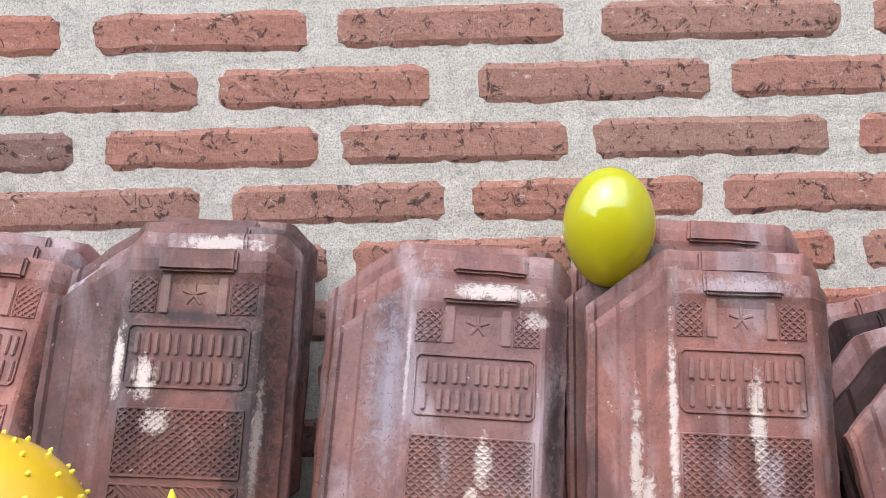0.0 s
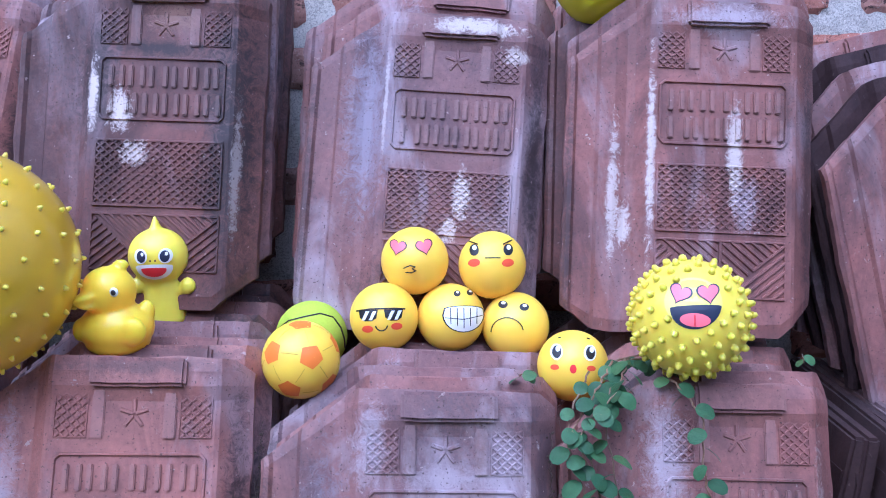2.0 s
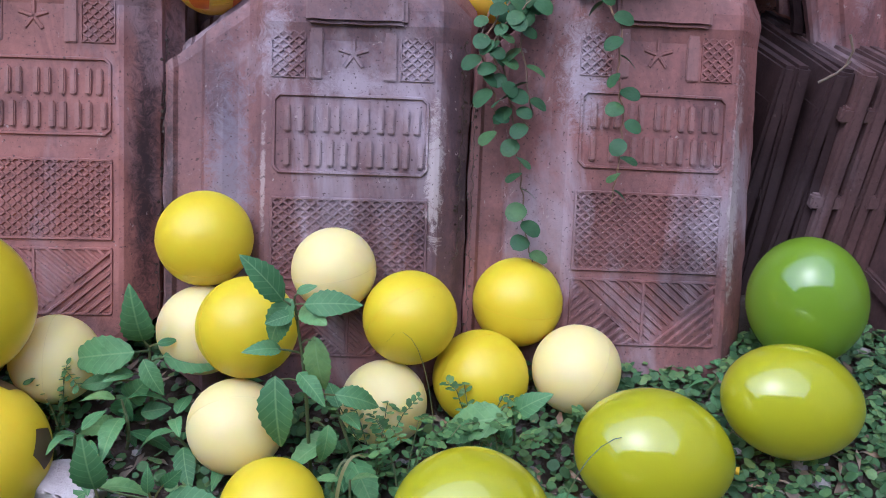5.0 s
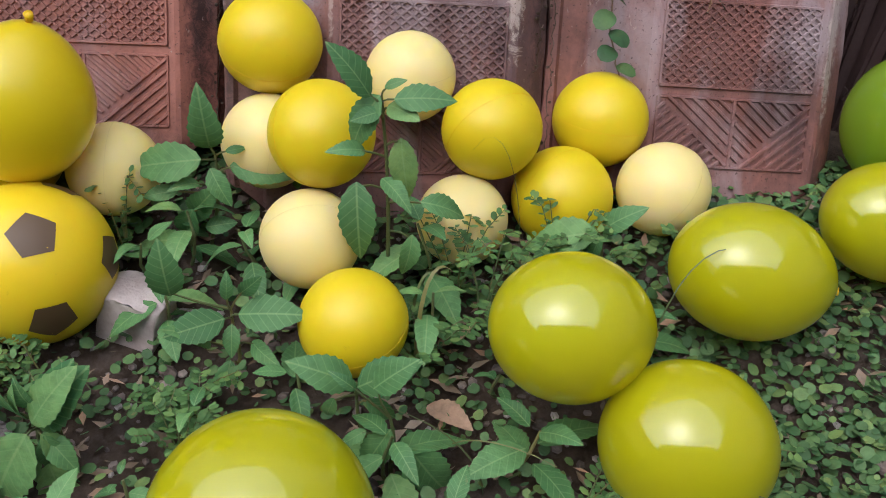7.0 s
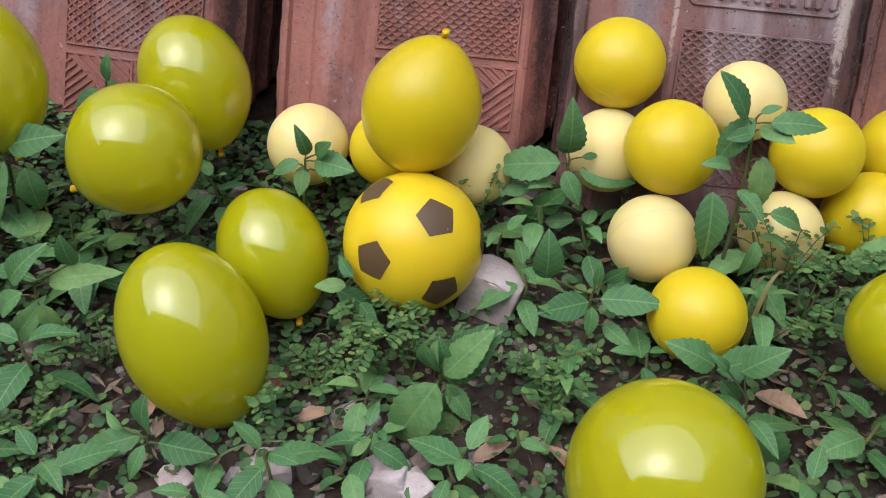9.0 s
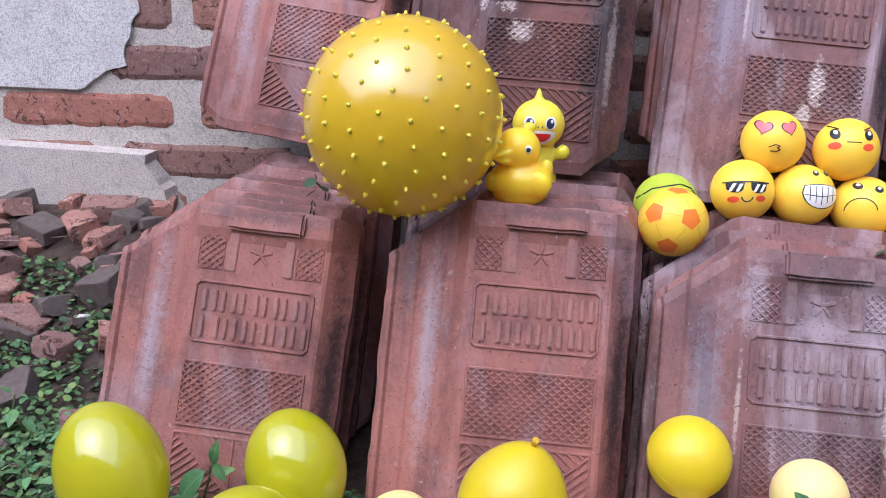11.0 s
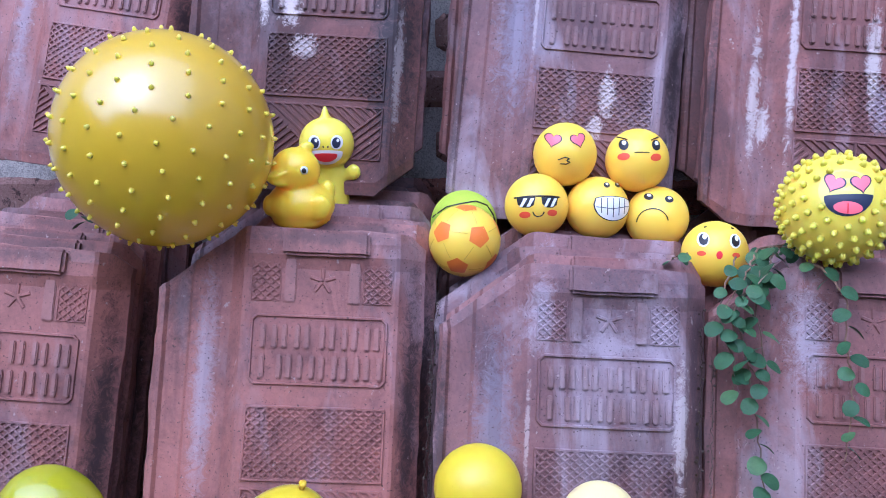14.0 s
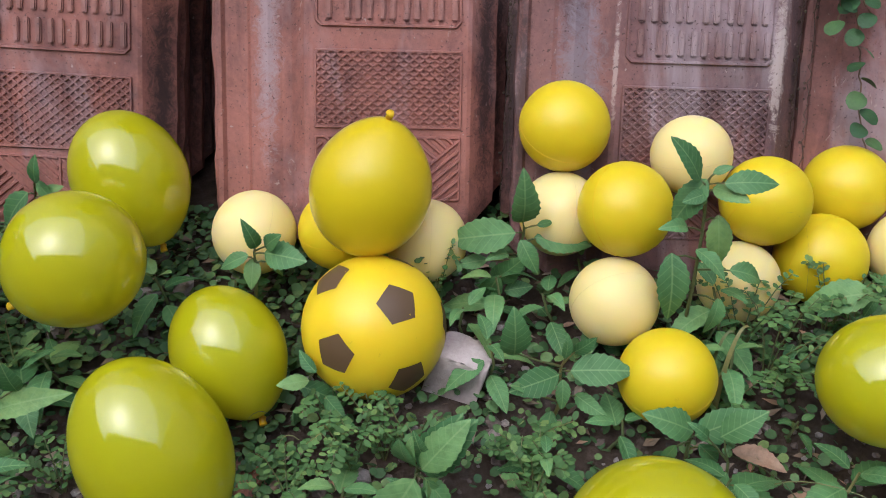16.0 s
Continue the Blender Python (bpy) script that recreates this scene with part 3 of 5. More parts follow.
STACKS = [
    ("stack on the ground", (-0.543, 0.563, 0.055), (-21.7, 4.9, 4.0), CLAY_RED, "warm red clay roof tile with pressed relief", LOWER),
    ("stack on the ground", (-0.260, 0.560, 0.075), (-23.2, 3.0, 4.9), CLAY_RED, "dusty red clay roof tile with pressed relief", LOWER),
    ("stack on the ground", (-0.014, 0.543, 0.050), (-22.0, 2.8, 3.2), CLAY_GREY, "lime-bloomed grey-mauve clay roof tile with pressed relief", LOWER),
    ("stack on the ground", (0.220, 0.570, 0.045), (-22.6, 3.9, 3.8), CLAY_MAUVE, "mauve clay roof tile hung with a creeper", LOWER),
    ("stack on the tiles below", (-0.553, 0.872, 0.377), (-18.2, 6.9, -6.4), CLAY_RED, "red clay roof tile leaning on the brick wall", [(0.03, 0.012), (0.06, 0.02)]),
    ("stack on the tiles below", (-0.279, 0.793, 0.372), (-15.2, 2.4, -1.0), CLAY_SOOT_SHADE, "soot-blackened clay roof tile with a chalky white drip", [(0.03, 0.014), (0.062, 0.024), (0.095, 0.03), (0.13, 0.02)]),
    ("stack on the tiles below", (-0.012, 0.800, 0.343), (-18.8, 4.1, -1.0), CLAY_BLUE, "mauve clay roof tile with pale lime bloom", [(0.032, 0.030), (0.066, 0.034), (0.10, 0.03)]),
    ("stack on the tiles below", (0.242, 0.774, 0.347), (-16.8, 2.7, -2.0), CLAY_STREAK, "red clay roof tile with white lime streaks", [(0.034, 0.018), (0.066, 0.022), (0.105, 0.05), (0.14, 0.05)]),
]
rs = random.Random(4)
for grp, (x, y, z), (rx, ry, rz), mt, lb, rear in STACKS:
    roof_tile(pose(x, y, z, rx, ry, rz), mt, True, lb, grp)
    # deeper tiles take the darker clay, so gap shade is in their colour
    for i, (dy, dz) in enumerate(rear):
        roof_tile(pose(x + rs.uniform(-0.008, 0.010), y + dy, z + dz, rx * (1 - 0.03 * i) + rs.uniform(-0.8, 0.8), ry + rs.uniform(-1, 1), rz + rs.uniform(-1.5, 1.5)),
                  rs.choice((CLAY_RED, CLAY_MAUVE, CLAY_GREY, CLAY_BLUE) if i < (3 if "ground" in grp else 1) else (CLAY_SOOT_SHADE, CLAY_SOOT_SHADE, CLAY_MAUVE)), False, "dusty clay roof tile stacked behind others", grp, 1 + i % 2)
# the slipped stack by the wall; two rear tiles have shade painted into their colour
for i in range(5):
    roof_tile(pose(0.545 - 0.006 * i, 0.780 + 0.030 * i, 0.268 + 0.012 * i, -9.5, -12 - 0.6 * i, -3), (CLAY_MAUVE, CLAY_SHADED, CLAY_GREY, CLAY_SHADED, CLAY_MAUVE)[i], i == 0, "dark slipped clay roof tile leaning askew", "slipped stack", i % 3)


# tiles stored on their long edges, seen from their ends; near-black ones carry painted shade
def edge_mesh(seed, material):
    bm = box(-0.0070, 0.0070, 0, 0.235, 0, 0.226)
    bmesh.ops.bevel(bm, geom=bm.edges[:], offset=0.003, segments=2, affect="EDGES")
    for z0 in (0.03, 0.10, 0.18):
        add_box(bm, -0.0105, 0.005, 0.004, 0.231, z0, z0 + 0.014, bevel=0.002)
    for v in bm.verts:
        v.co += Vector((0.0015 * noise.noise(v.co * 50 + Vector((seed, 0, 0))) + 0.006 * math.sin(v.co.z * 12 + seed), 0.003 * noise.noise(v.co * 30 + Vector((0, seed, 0))), 0))
    return finish(bm, "body", material)


EDGE = [edge_mesh(1.7 * k, (CLAY_SHADED, CLAY_SHADED, CLAY_BROWN)[k]) for k in range(3)]
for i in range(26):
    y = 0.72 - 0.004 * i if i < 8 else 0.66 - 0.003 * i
    t = thing("roof_tile", pose(0.350 + 0.0165 * i, y + rs.uniform(-0.006, 0.006), ground_z(0.4, 0.7) - 0.004, rs.uniform(-1, 1), 7 + rs.uniform(-1.5, 1.5), 3 + rs.uniform(-1.5, 1.5)), "clay roof tile stored on its long edge, coloured dark", "roof tile", "tiles on edge")
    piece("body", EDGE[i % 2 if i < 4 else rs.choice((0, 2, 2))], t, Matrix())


# ---- balls ----
EYE_A = Vector((0.028, -0.023, 0.584))
EYE_B = Vector((-0.14, -0.108, 0.44))


class Face:
    """A ball with printed shapes, laid out as seen from eye: right, up, in radii."""

    def __init__(self, name, c, r, material, label, category, eye, group="", squash=(1, 1, 1)):
        self.c, self.r, self.off = Vector(c), r, Vector()
        self.f = (eye - self.c).normalized()
        self.rt = Vector((0, 0, 1)).cross(self.f).normalized()
        self.up = self.f.cross(self.rt)
        if isinstance(name, str):
            self.ob = thing(name, Matrix.Translation(c), label, category, group)
            self.ball = part("ball", sphere(r, squash=squash), material, self.ob, smooth=True)
        else:
            # prints on the head of a thing that is already there
            self.ob, self.off = name, self.c - name.matrix_basis.translation

    def on(self, a, b, lift=1.004):
        q = a * a + b * b
        if q > 0.96:
            a, b = a * math.sqrt(0.96 / q), b * math.sqrt(0.96 / q)
            q = 0.96
        return (a * self.rt + b * self.up + math.sqrt(1 - q) * self.f) * self.r * lift + self.off

    def shape(self, name, pts, material, lift=1.005, label="", under=None):
        bm = bmesh.new()
        vs = [bm.verts.new((a, b, 0)) for a, b in pts]
        f = bm.faces.new(vs)
        bmesh.ops.triangulate(bm, faces=[f])
        for _ in range(2):
            long = [e for e in bm.edges if e.calc_length() > 0.09]
            if long:
                bmesh.ops.subdivide_edges(bm, edges=long, cuts=1, use_grid_fill=False)
                bmesh.ops.triangulate(bm, faces=bm.faces[:])
        for v in bm.verts:
            v.co = self.on(v.co.x, v.co.y, lift)
        bmesh.ops.recalc_face_normals(bm, faces=bm.faces[:])
        return part(name, bm, material, under or self.ob, label)

    def ellipse(self, name, cx, cy, rx, ry, material, rot=0, lift=1.005, n=18, under=None):
        c, s = math.cos(radians(rot)), math.sin(radians(rot))
        return self.shape(name, [(cx + rx * math.cos(t) * c - ry * math.sin(t) * s, cy + rx * math.cos(t) * s + ry * math.sin(t) * c) for t in (k * math.tau / n for k in range(n))], material, lift, under=under)

    def stroke(self, name, pts, w, material, lift=1.006):
        bm = bmesh.new()
        dense = [(p[0] + (q[0] - p[0]) * k / 5, p[1] + (q[1] - p[1]) * k / 5) for p, q in zip(pts, pts[1:]) for k in range(5)] + [pts[-1]]
        add_tube(bm, [self.on(a, b, lift) for a, b in dense], w * self.r, w * self.r, 5)
        return part(name, bm, material, self.ob)

    def heart(self, name, cx, cy, s, material, rot=0, lift=1.006, under=None):
        pts = []
        for k in range(26):
            t = k * math.tau / 26
            x, y = 16 * math.sin(t) ** 3 / 17, (13 * math.cos(t) - 5 * math.cos(2 * t) - 2 * math.cos(3 * t) - math.cos(4 * t)) / 17
            c, q = math.cos(radians(rot)), math.sin(radians(rot))
            pts.append((cx + s * (x * c - y * q), cy + s * (x * q + y * c)))
        return self.shape(name, pts, material, lift, under=under)


def arc(cx, cy, rx, ry, a0, a1, n=10):
    return [(cx + rx * math.cos(radians(a0 + (a1 - a0) * k / n)), cy + ry * math.sin(radians(a0 + (a1 - a0) * k / n))) for k in range(n + 1)]


def eye_set(f, spots, rx, ry):
    for cx, cy in spots:
        e = f.ellipse("eye", cx, cy, rx, ry, BLACK)
        f.ellipse("eye_glint", cx + rx * 0.1, cy + ry * 0.35, rx * 0.45, ry * 0.4, WHITE, lift=1.010, under=e)


PRINT = "foam balls with printed faces"
b = Face("face_ball", (-0.008, 0.805, 0.412), 0.0314, TOY_YELLOW, "yellow foam ball printed with red heart eyes", "toy ball", EYE_A, PRINT)
for cx, rot in ((-0.49, -14), (0.27, 14)):
    rim = b.heart("heart_rim", cx, 0.42, 0.275, BLACK, rot)
    b.heart("heart_eye", cx, 0.42, 0.235, PINK, rot, 1.012, rim)
b.stroke("mouth", [(-0.34, -0.20), (-0.15, -0.12), (0.0, -0.16), (-0.10, -0.22), (0.02, -0.27), (-0.1, -0.33), (-0.28, -0.32)], 0.018, BLACK)

b = Face("face_ball", (0.064, 0.807, 0.407), 0.0314, TOY_YELLOW, "yellow foam ball printed with an angry face", "toy ball", EYE_A, PRINT)
eye_set(b, ((-0.53, 0.44), (0.45, 0.45)), 0.14, 0.17)
for cx in (-0.53, 0.44):
    b.ellipse("cheek", cx, 0.07, 0.175, 0.115, BLUSH, 8)
b.stroke("brow", [(-0.68, 0.70), (-0.42, 0.60)], 0.022, BLACK)
b.stroke("brow", [(0.30, 0.60), (0.56, 0.72)], 0.022, BLACK)
b.stroke("mouth", [(-0.22, 0.21), (0.0, 0.215), (0.22, 0.215)], 0.018, BLACK)

b = Face("face_ball", (-0.036, 0.781, 0.365), 0.0313, TOY_YELLOW, "yellow foam ball printed with dark sunglasses", "toy ball", EYE_A, PRINT)
b.stroke("glasses_bar", [(-0.78, 0.20), (-0.4, 0.245), (0.0, 0.25), (0.3, 0.245), (0.58, 0.22)], 0.025, BLACK)
for cx in (-0.45, 0.26):
    glass = b.shape("lens", [(cx - 0.27, 0.22), (cx + 0.27, 0.22), (cx + 0.22, -0.02), (cx + 0.10, -0.10), (cx - 0.10, -0.10), (cx - 0.24, 0.0)], BLACK)
    for dx in (-0.10, 0.10):
        b.shape("lens_glint", [(cx + dx - 0.09, -0.07), (cx + dx + 0.0, -0.07), (cx + dx + 0.13, 0.18), (cx + dx + 0.03, 0.18)], WHITE, 1.012, under=glass)
for cx, cy in ((-0.48, -0.32), (0.34, -0.26)):
    b.ellipse("cheek", cx, cy, 0.16, 0.10, BLUSH)
b.stroke("mouth", arc(-0.09, -0.20, 0.17, 0.17, 190, 350), 0.02, BLACK)

b = Face("face_ball", (0.025, 0.792, 0.361), 0.0313, TOY_YELLOW, "yellow foam ball printed with a wide toothy grin", "toy ball", EYE_A, PRINT)
eye_set(b, ((0.18, 0.69), (0.56, 0.72)), 0.10, 0.09)
grin = arc(0.36, 0.22, 0.56, 0.10, 160, 10, 8) + arc(0.36, 0.10, 0.58, 0.50, -5, -175, 12)
b.shape("grin_rim", [(x * 1.0 + (x - 0.36) * 0.07, y + (y - 0.0) * 0.07) for x, y in grin], BLACK)
b.shape("teeth", grin, WHITE, 1.012)
for k in range(5):
    b.stroke("tooth_gap", [(-0.02 + 0.19 * k, 0.27), (-0.01 + 0.185 * k, -0.30 + 0.06 * abs(k - 2))], 0.014, BLACK, 1.013)
b.stroke("tooth_gap", [(-0.17, 0.0), (0.35, -0.05), (0.90, 0.05)], 0.012, BLACK, 1.013)

b = Face("face_ball", (0.085, 0.793, 0.352), 0.0313, TOY_YELLOW, "yellow foam ball printed with a sad face", "toy ball", EYE_A, PRINT)
eye_set(b, ((-0.37, 0.62), (0.24, 0.55)), 0.14, 0.11)
b.stroke("mouth", arc(-0.25, -0.18, 0.46, 0.42, 180, 10, 12), 0.018, BLACK)

b = Face("face_ball", (0.132, 0.746, 0.329), 0.0313, TOY_YELLOW, "yellow foam ball printed with round blushing face", "toy ball", EYE_A, PRINT)
for cx in (-0.46, 0.45):
    white = b.ellipse("eye_white", cx, 0.37, 0.17, 0.22, WHITE)
    b.ellipse("pupil", cx + 0.01, 0.37, 0.125, 0.175, BLACK, lift=1.010, under=white)
    b.ellipse("eye_glint", cx + 0.04, 0.45, 0.06, 0.08, WHITE, lift=1.015, under=white)
    b.ellipse("cheek", cx * 1.08, -0.05, 0.12, 0.075, BLUSH)
b.ellipse("mouth", 0.0, -0.08, 0.09, 0.12, RED)
b.stroke("brow", [(-0.42, 0.75), (-0.34, 0.77)], 0.025, BLACK)
b.stroke("brow", [(0.36, 0.77), (0.44, 0.75)], 0.025, BLACK)


def pentagons(f, p1, p2, size, material):
    """The twelve pentagons of a football, one at p1 and a neighbour towards p2."""
    a = f.on(*p1, 1.0).normalized()
    w = f.on(*p2, 1.0).normalized()
    t = (w - a * w.dot(a)).normalized()
    s = a.cross(t)
    ax = [a, -a]
    for k in range(5):
        ang = radians(72 * k)
        d = math.cos(ang) * t + math.sin(ang) * s
        ax.append((a * 0.4472 + d * 0.8944).normalized())
        ax.append(-(a * 0.4472 + d * 0.8944).normalized())
    for c in ax:
        near = min((o for o in ax if o is not c and 0.3 < o.dot(c) < 0.6), key=lambda o: -o.dot(c))
        u = (near - c * near.dot(c)).normalized()
        v = c.cross(u)
        bm = bmesh.new()
        rim = []
        for k in range(5):
            e0, e1 = radians(72 * k + 36), radians(72 * (k + 1) + 36)
            for j in range(4):
                q = ((u * math.cos(e0) + v * math.sin(e0)) * (1 - j / 4) + (u * math.cos(e1) + v * math.sin(e1)) * j / 4) * size
                rim.append(q)
        mid = bm.verts.new(c * f.r * 1.003)
        ring = [[bm.verts.new((c + q * k).normalized() * f.r * 1.003) for q in rim] for k in (0.5, 1.0)]
        n = len(rim)
        for i in range(n):
            bm.faces.new((mid, ring[0][i], ring[0][(i + 1) % n]))
            bm.faces.new((ring[0][i], ring[1][i], ring[1][(i + 1) % n], ring[0][(i + 1) % n]))
        part("patch", bm, material, f.ob, smooth=True)
    return ax


b = Face("toy_football", (-0.106, 0.736, 0.340), 0.0339, TOY_YELLOW, "small yellow foam football with orange pentagons", "toy ball", EYE_A)
axes = pentagons(b, (0.25, 0.07), (-0.72, 0.24), 0.33, ORANGE)
seam = bmesh.new()
for i, p in enumerate(axes):
    for q in axes[i + 1:]:
        if 0.3 < p.dot(q) < 0.6:
            p1, q1 = (p * 0.68 + q * 0.32).normalized(), (p * 0.32 + q * 0.68).normalized()
            add_tube(seam, [p1 * b.r * 1.0005, ((p1 + q1) / 2).normalized() * b.r * 1.0005, q1 * b.r * 1.0005], 0.0004, 0.0004, 4)
part("seam", seam, rubber("seam_yellow", (0.70, 0.42, 0.02), sss=0.0), b.ob)

b = Face("tennis_ball", (-0.107, 0.807, 0.339), 0.0338, FELT, "lime green tennis ball with a dark seam", "tennis ball", EYE_A)
b.stroke("seam", [(-0.98, 0.2), (-0.6, 0.47), (-0.2, 0.55), (0.25, 0.62), (0.6, 0.5), (0.8, 0.2), (0.88, -0.1), (0.9, -0.35)], 0.028, BLACK, 1.0)

# spiky ball with a painted laughing face
b = Face("spiky_ball", (0.220, 0.698, 0.386), 0.0475, SPIKE_YELLOW, "yellow rubber spiky ball with painted heart-eyed laughing face", "toy ball", EYE_A)
b.ellipse("face_patch", 0.02, 0.27, 0.46, 0.40, FACE_PALE, lift=1.003, n=28)
for cx, cy, rot in ((-0.19, 0.40, -20), (0.25, 0.43, 12)):
    rim = b.heart("heart_rim", cx, cy, 0.20, NAVY, rot, 1.007)
    b.heart("heart_eye", cx, cy, 0.17, PINK, rot, 1.012, rim)
mouth = b.shape("mouth", [(x, y + 0.10 * (x - 0.06)) for x, y in arc(0.06, 0.19, 0.40, 0.03, 175, 5, 8) + arc(0.06, 0.19, 0.40, 0.36, -4, -176, 14)], NAVY, 1.008)
b.ellipse("tongue", 0.06, -0.02, 0.24, 0.11, PINK, lift=1.014, under=mouth)
b.stroke("tongue_fold", [(0.05, 0.06), (0.06, -0.12)], 0.012, RED, 1.016)
cone = bmesh.new()
bmesh.ops.create_cone(cone, cap_ends=True, segments=10, radius1=0.0032, radius2=0.0018, depth=0.0050)
bmesh.ops.bevel(cone, geom=[e for e in cone.edges if all(v.co.z > 0 for v in e.verts)], offset=0.0008, segments=2, affect="EDGES")
SPIKE = finish(cone, "spike", SPIKE_YELLOW, True)
N = 190
for i in range(N):
    zz = 1 - 2 * (i + 0.5) / N
    th = i * 2.399963
    d = Vector((math.sqrt(1 - zz * zz) * math.cos(th), math.sqrt(1 - zz * zz) * math.sin(th), zz))
    q = Vector((d.dot(b.rt), d.dot(b.up), d.dot(b.f)))
    if q.z > 0 and ((q.x - 0.02) / 0.49) ** 2 + ((q.y - 0.24) / 0.44) ** 2 < 1:
        continue
    piece("spike", SPIKE, b.ob, Matrix.Translation(d * (b.r + 0.0024)) @ d.to_track_quat("Z", "Y").to_matrix().to_4x4())

# big knobbly ball
C, R = Vector((-0.365, 0.680, 0.440)), 0.0925
gym = thing("massage_ball", Matrix.Translation(C), "large pearly golden yellow ball covered with small knobs", "exercise ball")
part("ball", sphere(R, 72, 44), GYM, gym, smooth=True)
kb = bmesh.new()
bmesh.ops.create_cone(kb, cap_ends=True, segments=10, radius1=0.0025, radius2=0.0011, depth=0.0044)
bmesh.ops.bevel(kb, geom=[e for e in kb.edges if all(v.co.z > 0 for v in e.verts)], offset=0.0006, segments=2, affect="EDGES")
KNOB = finish(kb, "knob", rubber("knob_gold", (0.95, 0.70, 0.06), rough=0.3), True)
tip = Matrix.Rotation(radians(12), 3, "Y") @ Matrix.Rotation(radians(-10), 3, "X")
for j in range(1, 14):
    lat = radians(-90 + 180 * j / 14)
    cnt = max(3, round(21 * math.cos(lat)))
    for k in range(cnt):
        a = math.tau * (k + 0.5 * (j % 2)) / cnt
        d = tip @ Vector((math.cos(lat) * math.cos(a), math.cos(lat) * math.sin(a), math.sin(lat)))
        piece("knob", KNOB, gym, Matrix.Translation(d * (R + 0.0015)) @ d.to_track_quat("Z", "Y").to_matrix().to_4x4())


# rubber toys
def blob(bm, c, r, squash=(1, 1, 1), turn=None):
    res = bmesh.ops.create_uvsphere(bm, u_segments=28, v_segments=18, radius=r)
    for v in res["verts"]:
        q = Vector((v.co.x * squash[0], v.co.y * squash[1], v.co.z * squash[2]))
        v.co = (turn @ q if turn else q) + Vector(c)


def remeshed(name, bm, material, parent, size=0.0016):
    ob = part(name, bm, material, parent, smooth=True)
    md = ob.modifiers.new("fuse", "REMESH")
    md.mode, md.voxel_size, md.use_smooth_shade = "VOXEL", size, True
    sm = ob.modifiers.new("soften", "SMOOTH")
    sm.factor, sm.iterations = 0.5, 8
    return ob


duck = thing("rubber_duck", Matrix.Translation((-0.256, 0.716, 0.355)), "yellow rubber duck bath toy sitting on roof tiles", "rubber duck")
bm = bmesh.new()
blob(bm, (0.0, 0, 0.022), 0.030, (1.04, 0.88, 0.74))
blob(bm, (0.0, 0, 0.009), 0.025, (1.08, 0.90, 0.42))
blob(bm, (-0.004, -0.001, 0.053), 0.0225, (1.0, 0.97, 0.95))
blob(bm, (-0.002, 0, 0.037), 0.0165)
blob(bm, (0.024, 0.006, 0.034), 0.009, (0.8, 0.7, 1.1))
blob(bm, (0.019, -0.018, 0.023), 0.013, (0.9, 0.5, 0.95))
blob(bm, (-0.027, -0.008, 0.022), 0.009, (0.7, 1, 1.1))
blob(bm, (0.006, 0.004, 0.0745), 0.0055, (1.3, 0.7, 0.9))
blob(bm, (-0.0175, -0.0175, 0.0520), 0.0112, (1.05, 0.95, 0.36), Matrix.Rotation(radians(-14), 3, "Y"))
blob(bm, (-0.0160, -0.0170, 0.0455), 0.0098, (1.02, 0.95, 0.36), Matrix.Rotation(radians(8), 3, "Y"))
remeshed("body", bm, DUCK_YELLOW, duck)
for nm, r, mt, off in (("eye_white", 0.0036, WHITE, 0.0), ("eye", 0.0021, BLACK, 0.0016)):
    part(nm, sphere(r, 14, 10, (1, 0.55, 1.1)), mt, duck, at=pose(0.0075, -0.0200 - off, 0.057), smooth=True)

toy = thing("rubber_toy", Matrix.Translation((-0.245, 0.803, 0.352)), "lime yellow rubber finger toy with a pointed crest", "toy")
bm = bmesh.new()
blob(bm, (0, 0, 0.067), 0.0275, (1, 0.92, 0.96))
for k in range(9):
    blob(bm, (0.002, 0, 0.008 + 0.0042 * k), 0.0205 - 0.0004 * k, (1.0, 0.85, 0.42))
blob(bm, (0.027, -0.006, 0.040), 0.0075, (1.0, 0.8, 1.1))
blob(bm, (0.020, -0.002, 0.036), 0.0085, (1.4, 0.8, 0.8))
blob(bm, (-0.022, -0.006, 0.040), 0.0075, (1.3, 0.8, 1.0))
for k in range(6):
    blob(bm, (-0.001, 0.0, 0.089 + 0.0028 * k), 0.0072 - 0.001 * k, (0.85, 1.2, 1))
remeshed("body", bm, LIME_YELLOW, toy)
b = Face(toy, (-0.245, 0.803, 0.419), 0.0268, LIME_YELLOW, "", "", EYE_B)
for cx in (-0.40, 0.40):
    white = b.ellipse("eye_white", cx, 0.16, 0.22, 0.25, WHITE, lift=1.015)
    b.ellipse("pupil", cx * 0.94, 0.15, 0.15, 0.19, NAVY, lift=1.03, under=white)
    b.ellipse("eye_glint", cx * 0.94 + 0.05, 0.23, 0.05, 0.06, WHITE, lift=1.045, under=white)
    b.ellipse("nostril", cx * 0.2, 0.02, 0.03, 0.04, TWIG, lift=1.02)
muzzle = b.shape("muzzle", arc(0.0, -0.20, 0.60, 0.10, 175, 5, 8) + arc(0.0, -0.22, 0.60, 0.44, -4, -176, 14), WHITE, 1.015)
b.shape("mouth", arc(0.0, -0.26, 0.40, 0.05, 175, 5, 8) + arc(0.0, -0.28, 0.40, 0.26, -4, -176, 12), RED, 1.035, under=muzzle)

# plastic balls among the weeds
PLASTIC = "plastic balls among the weeds"
rb = random.Random(11)


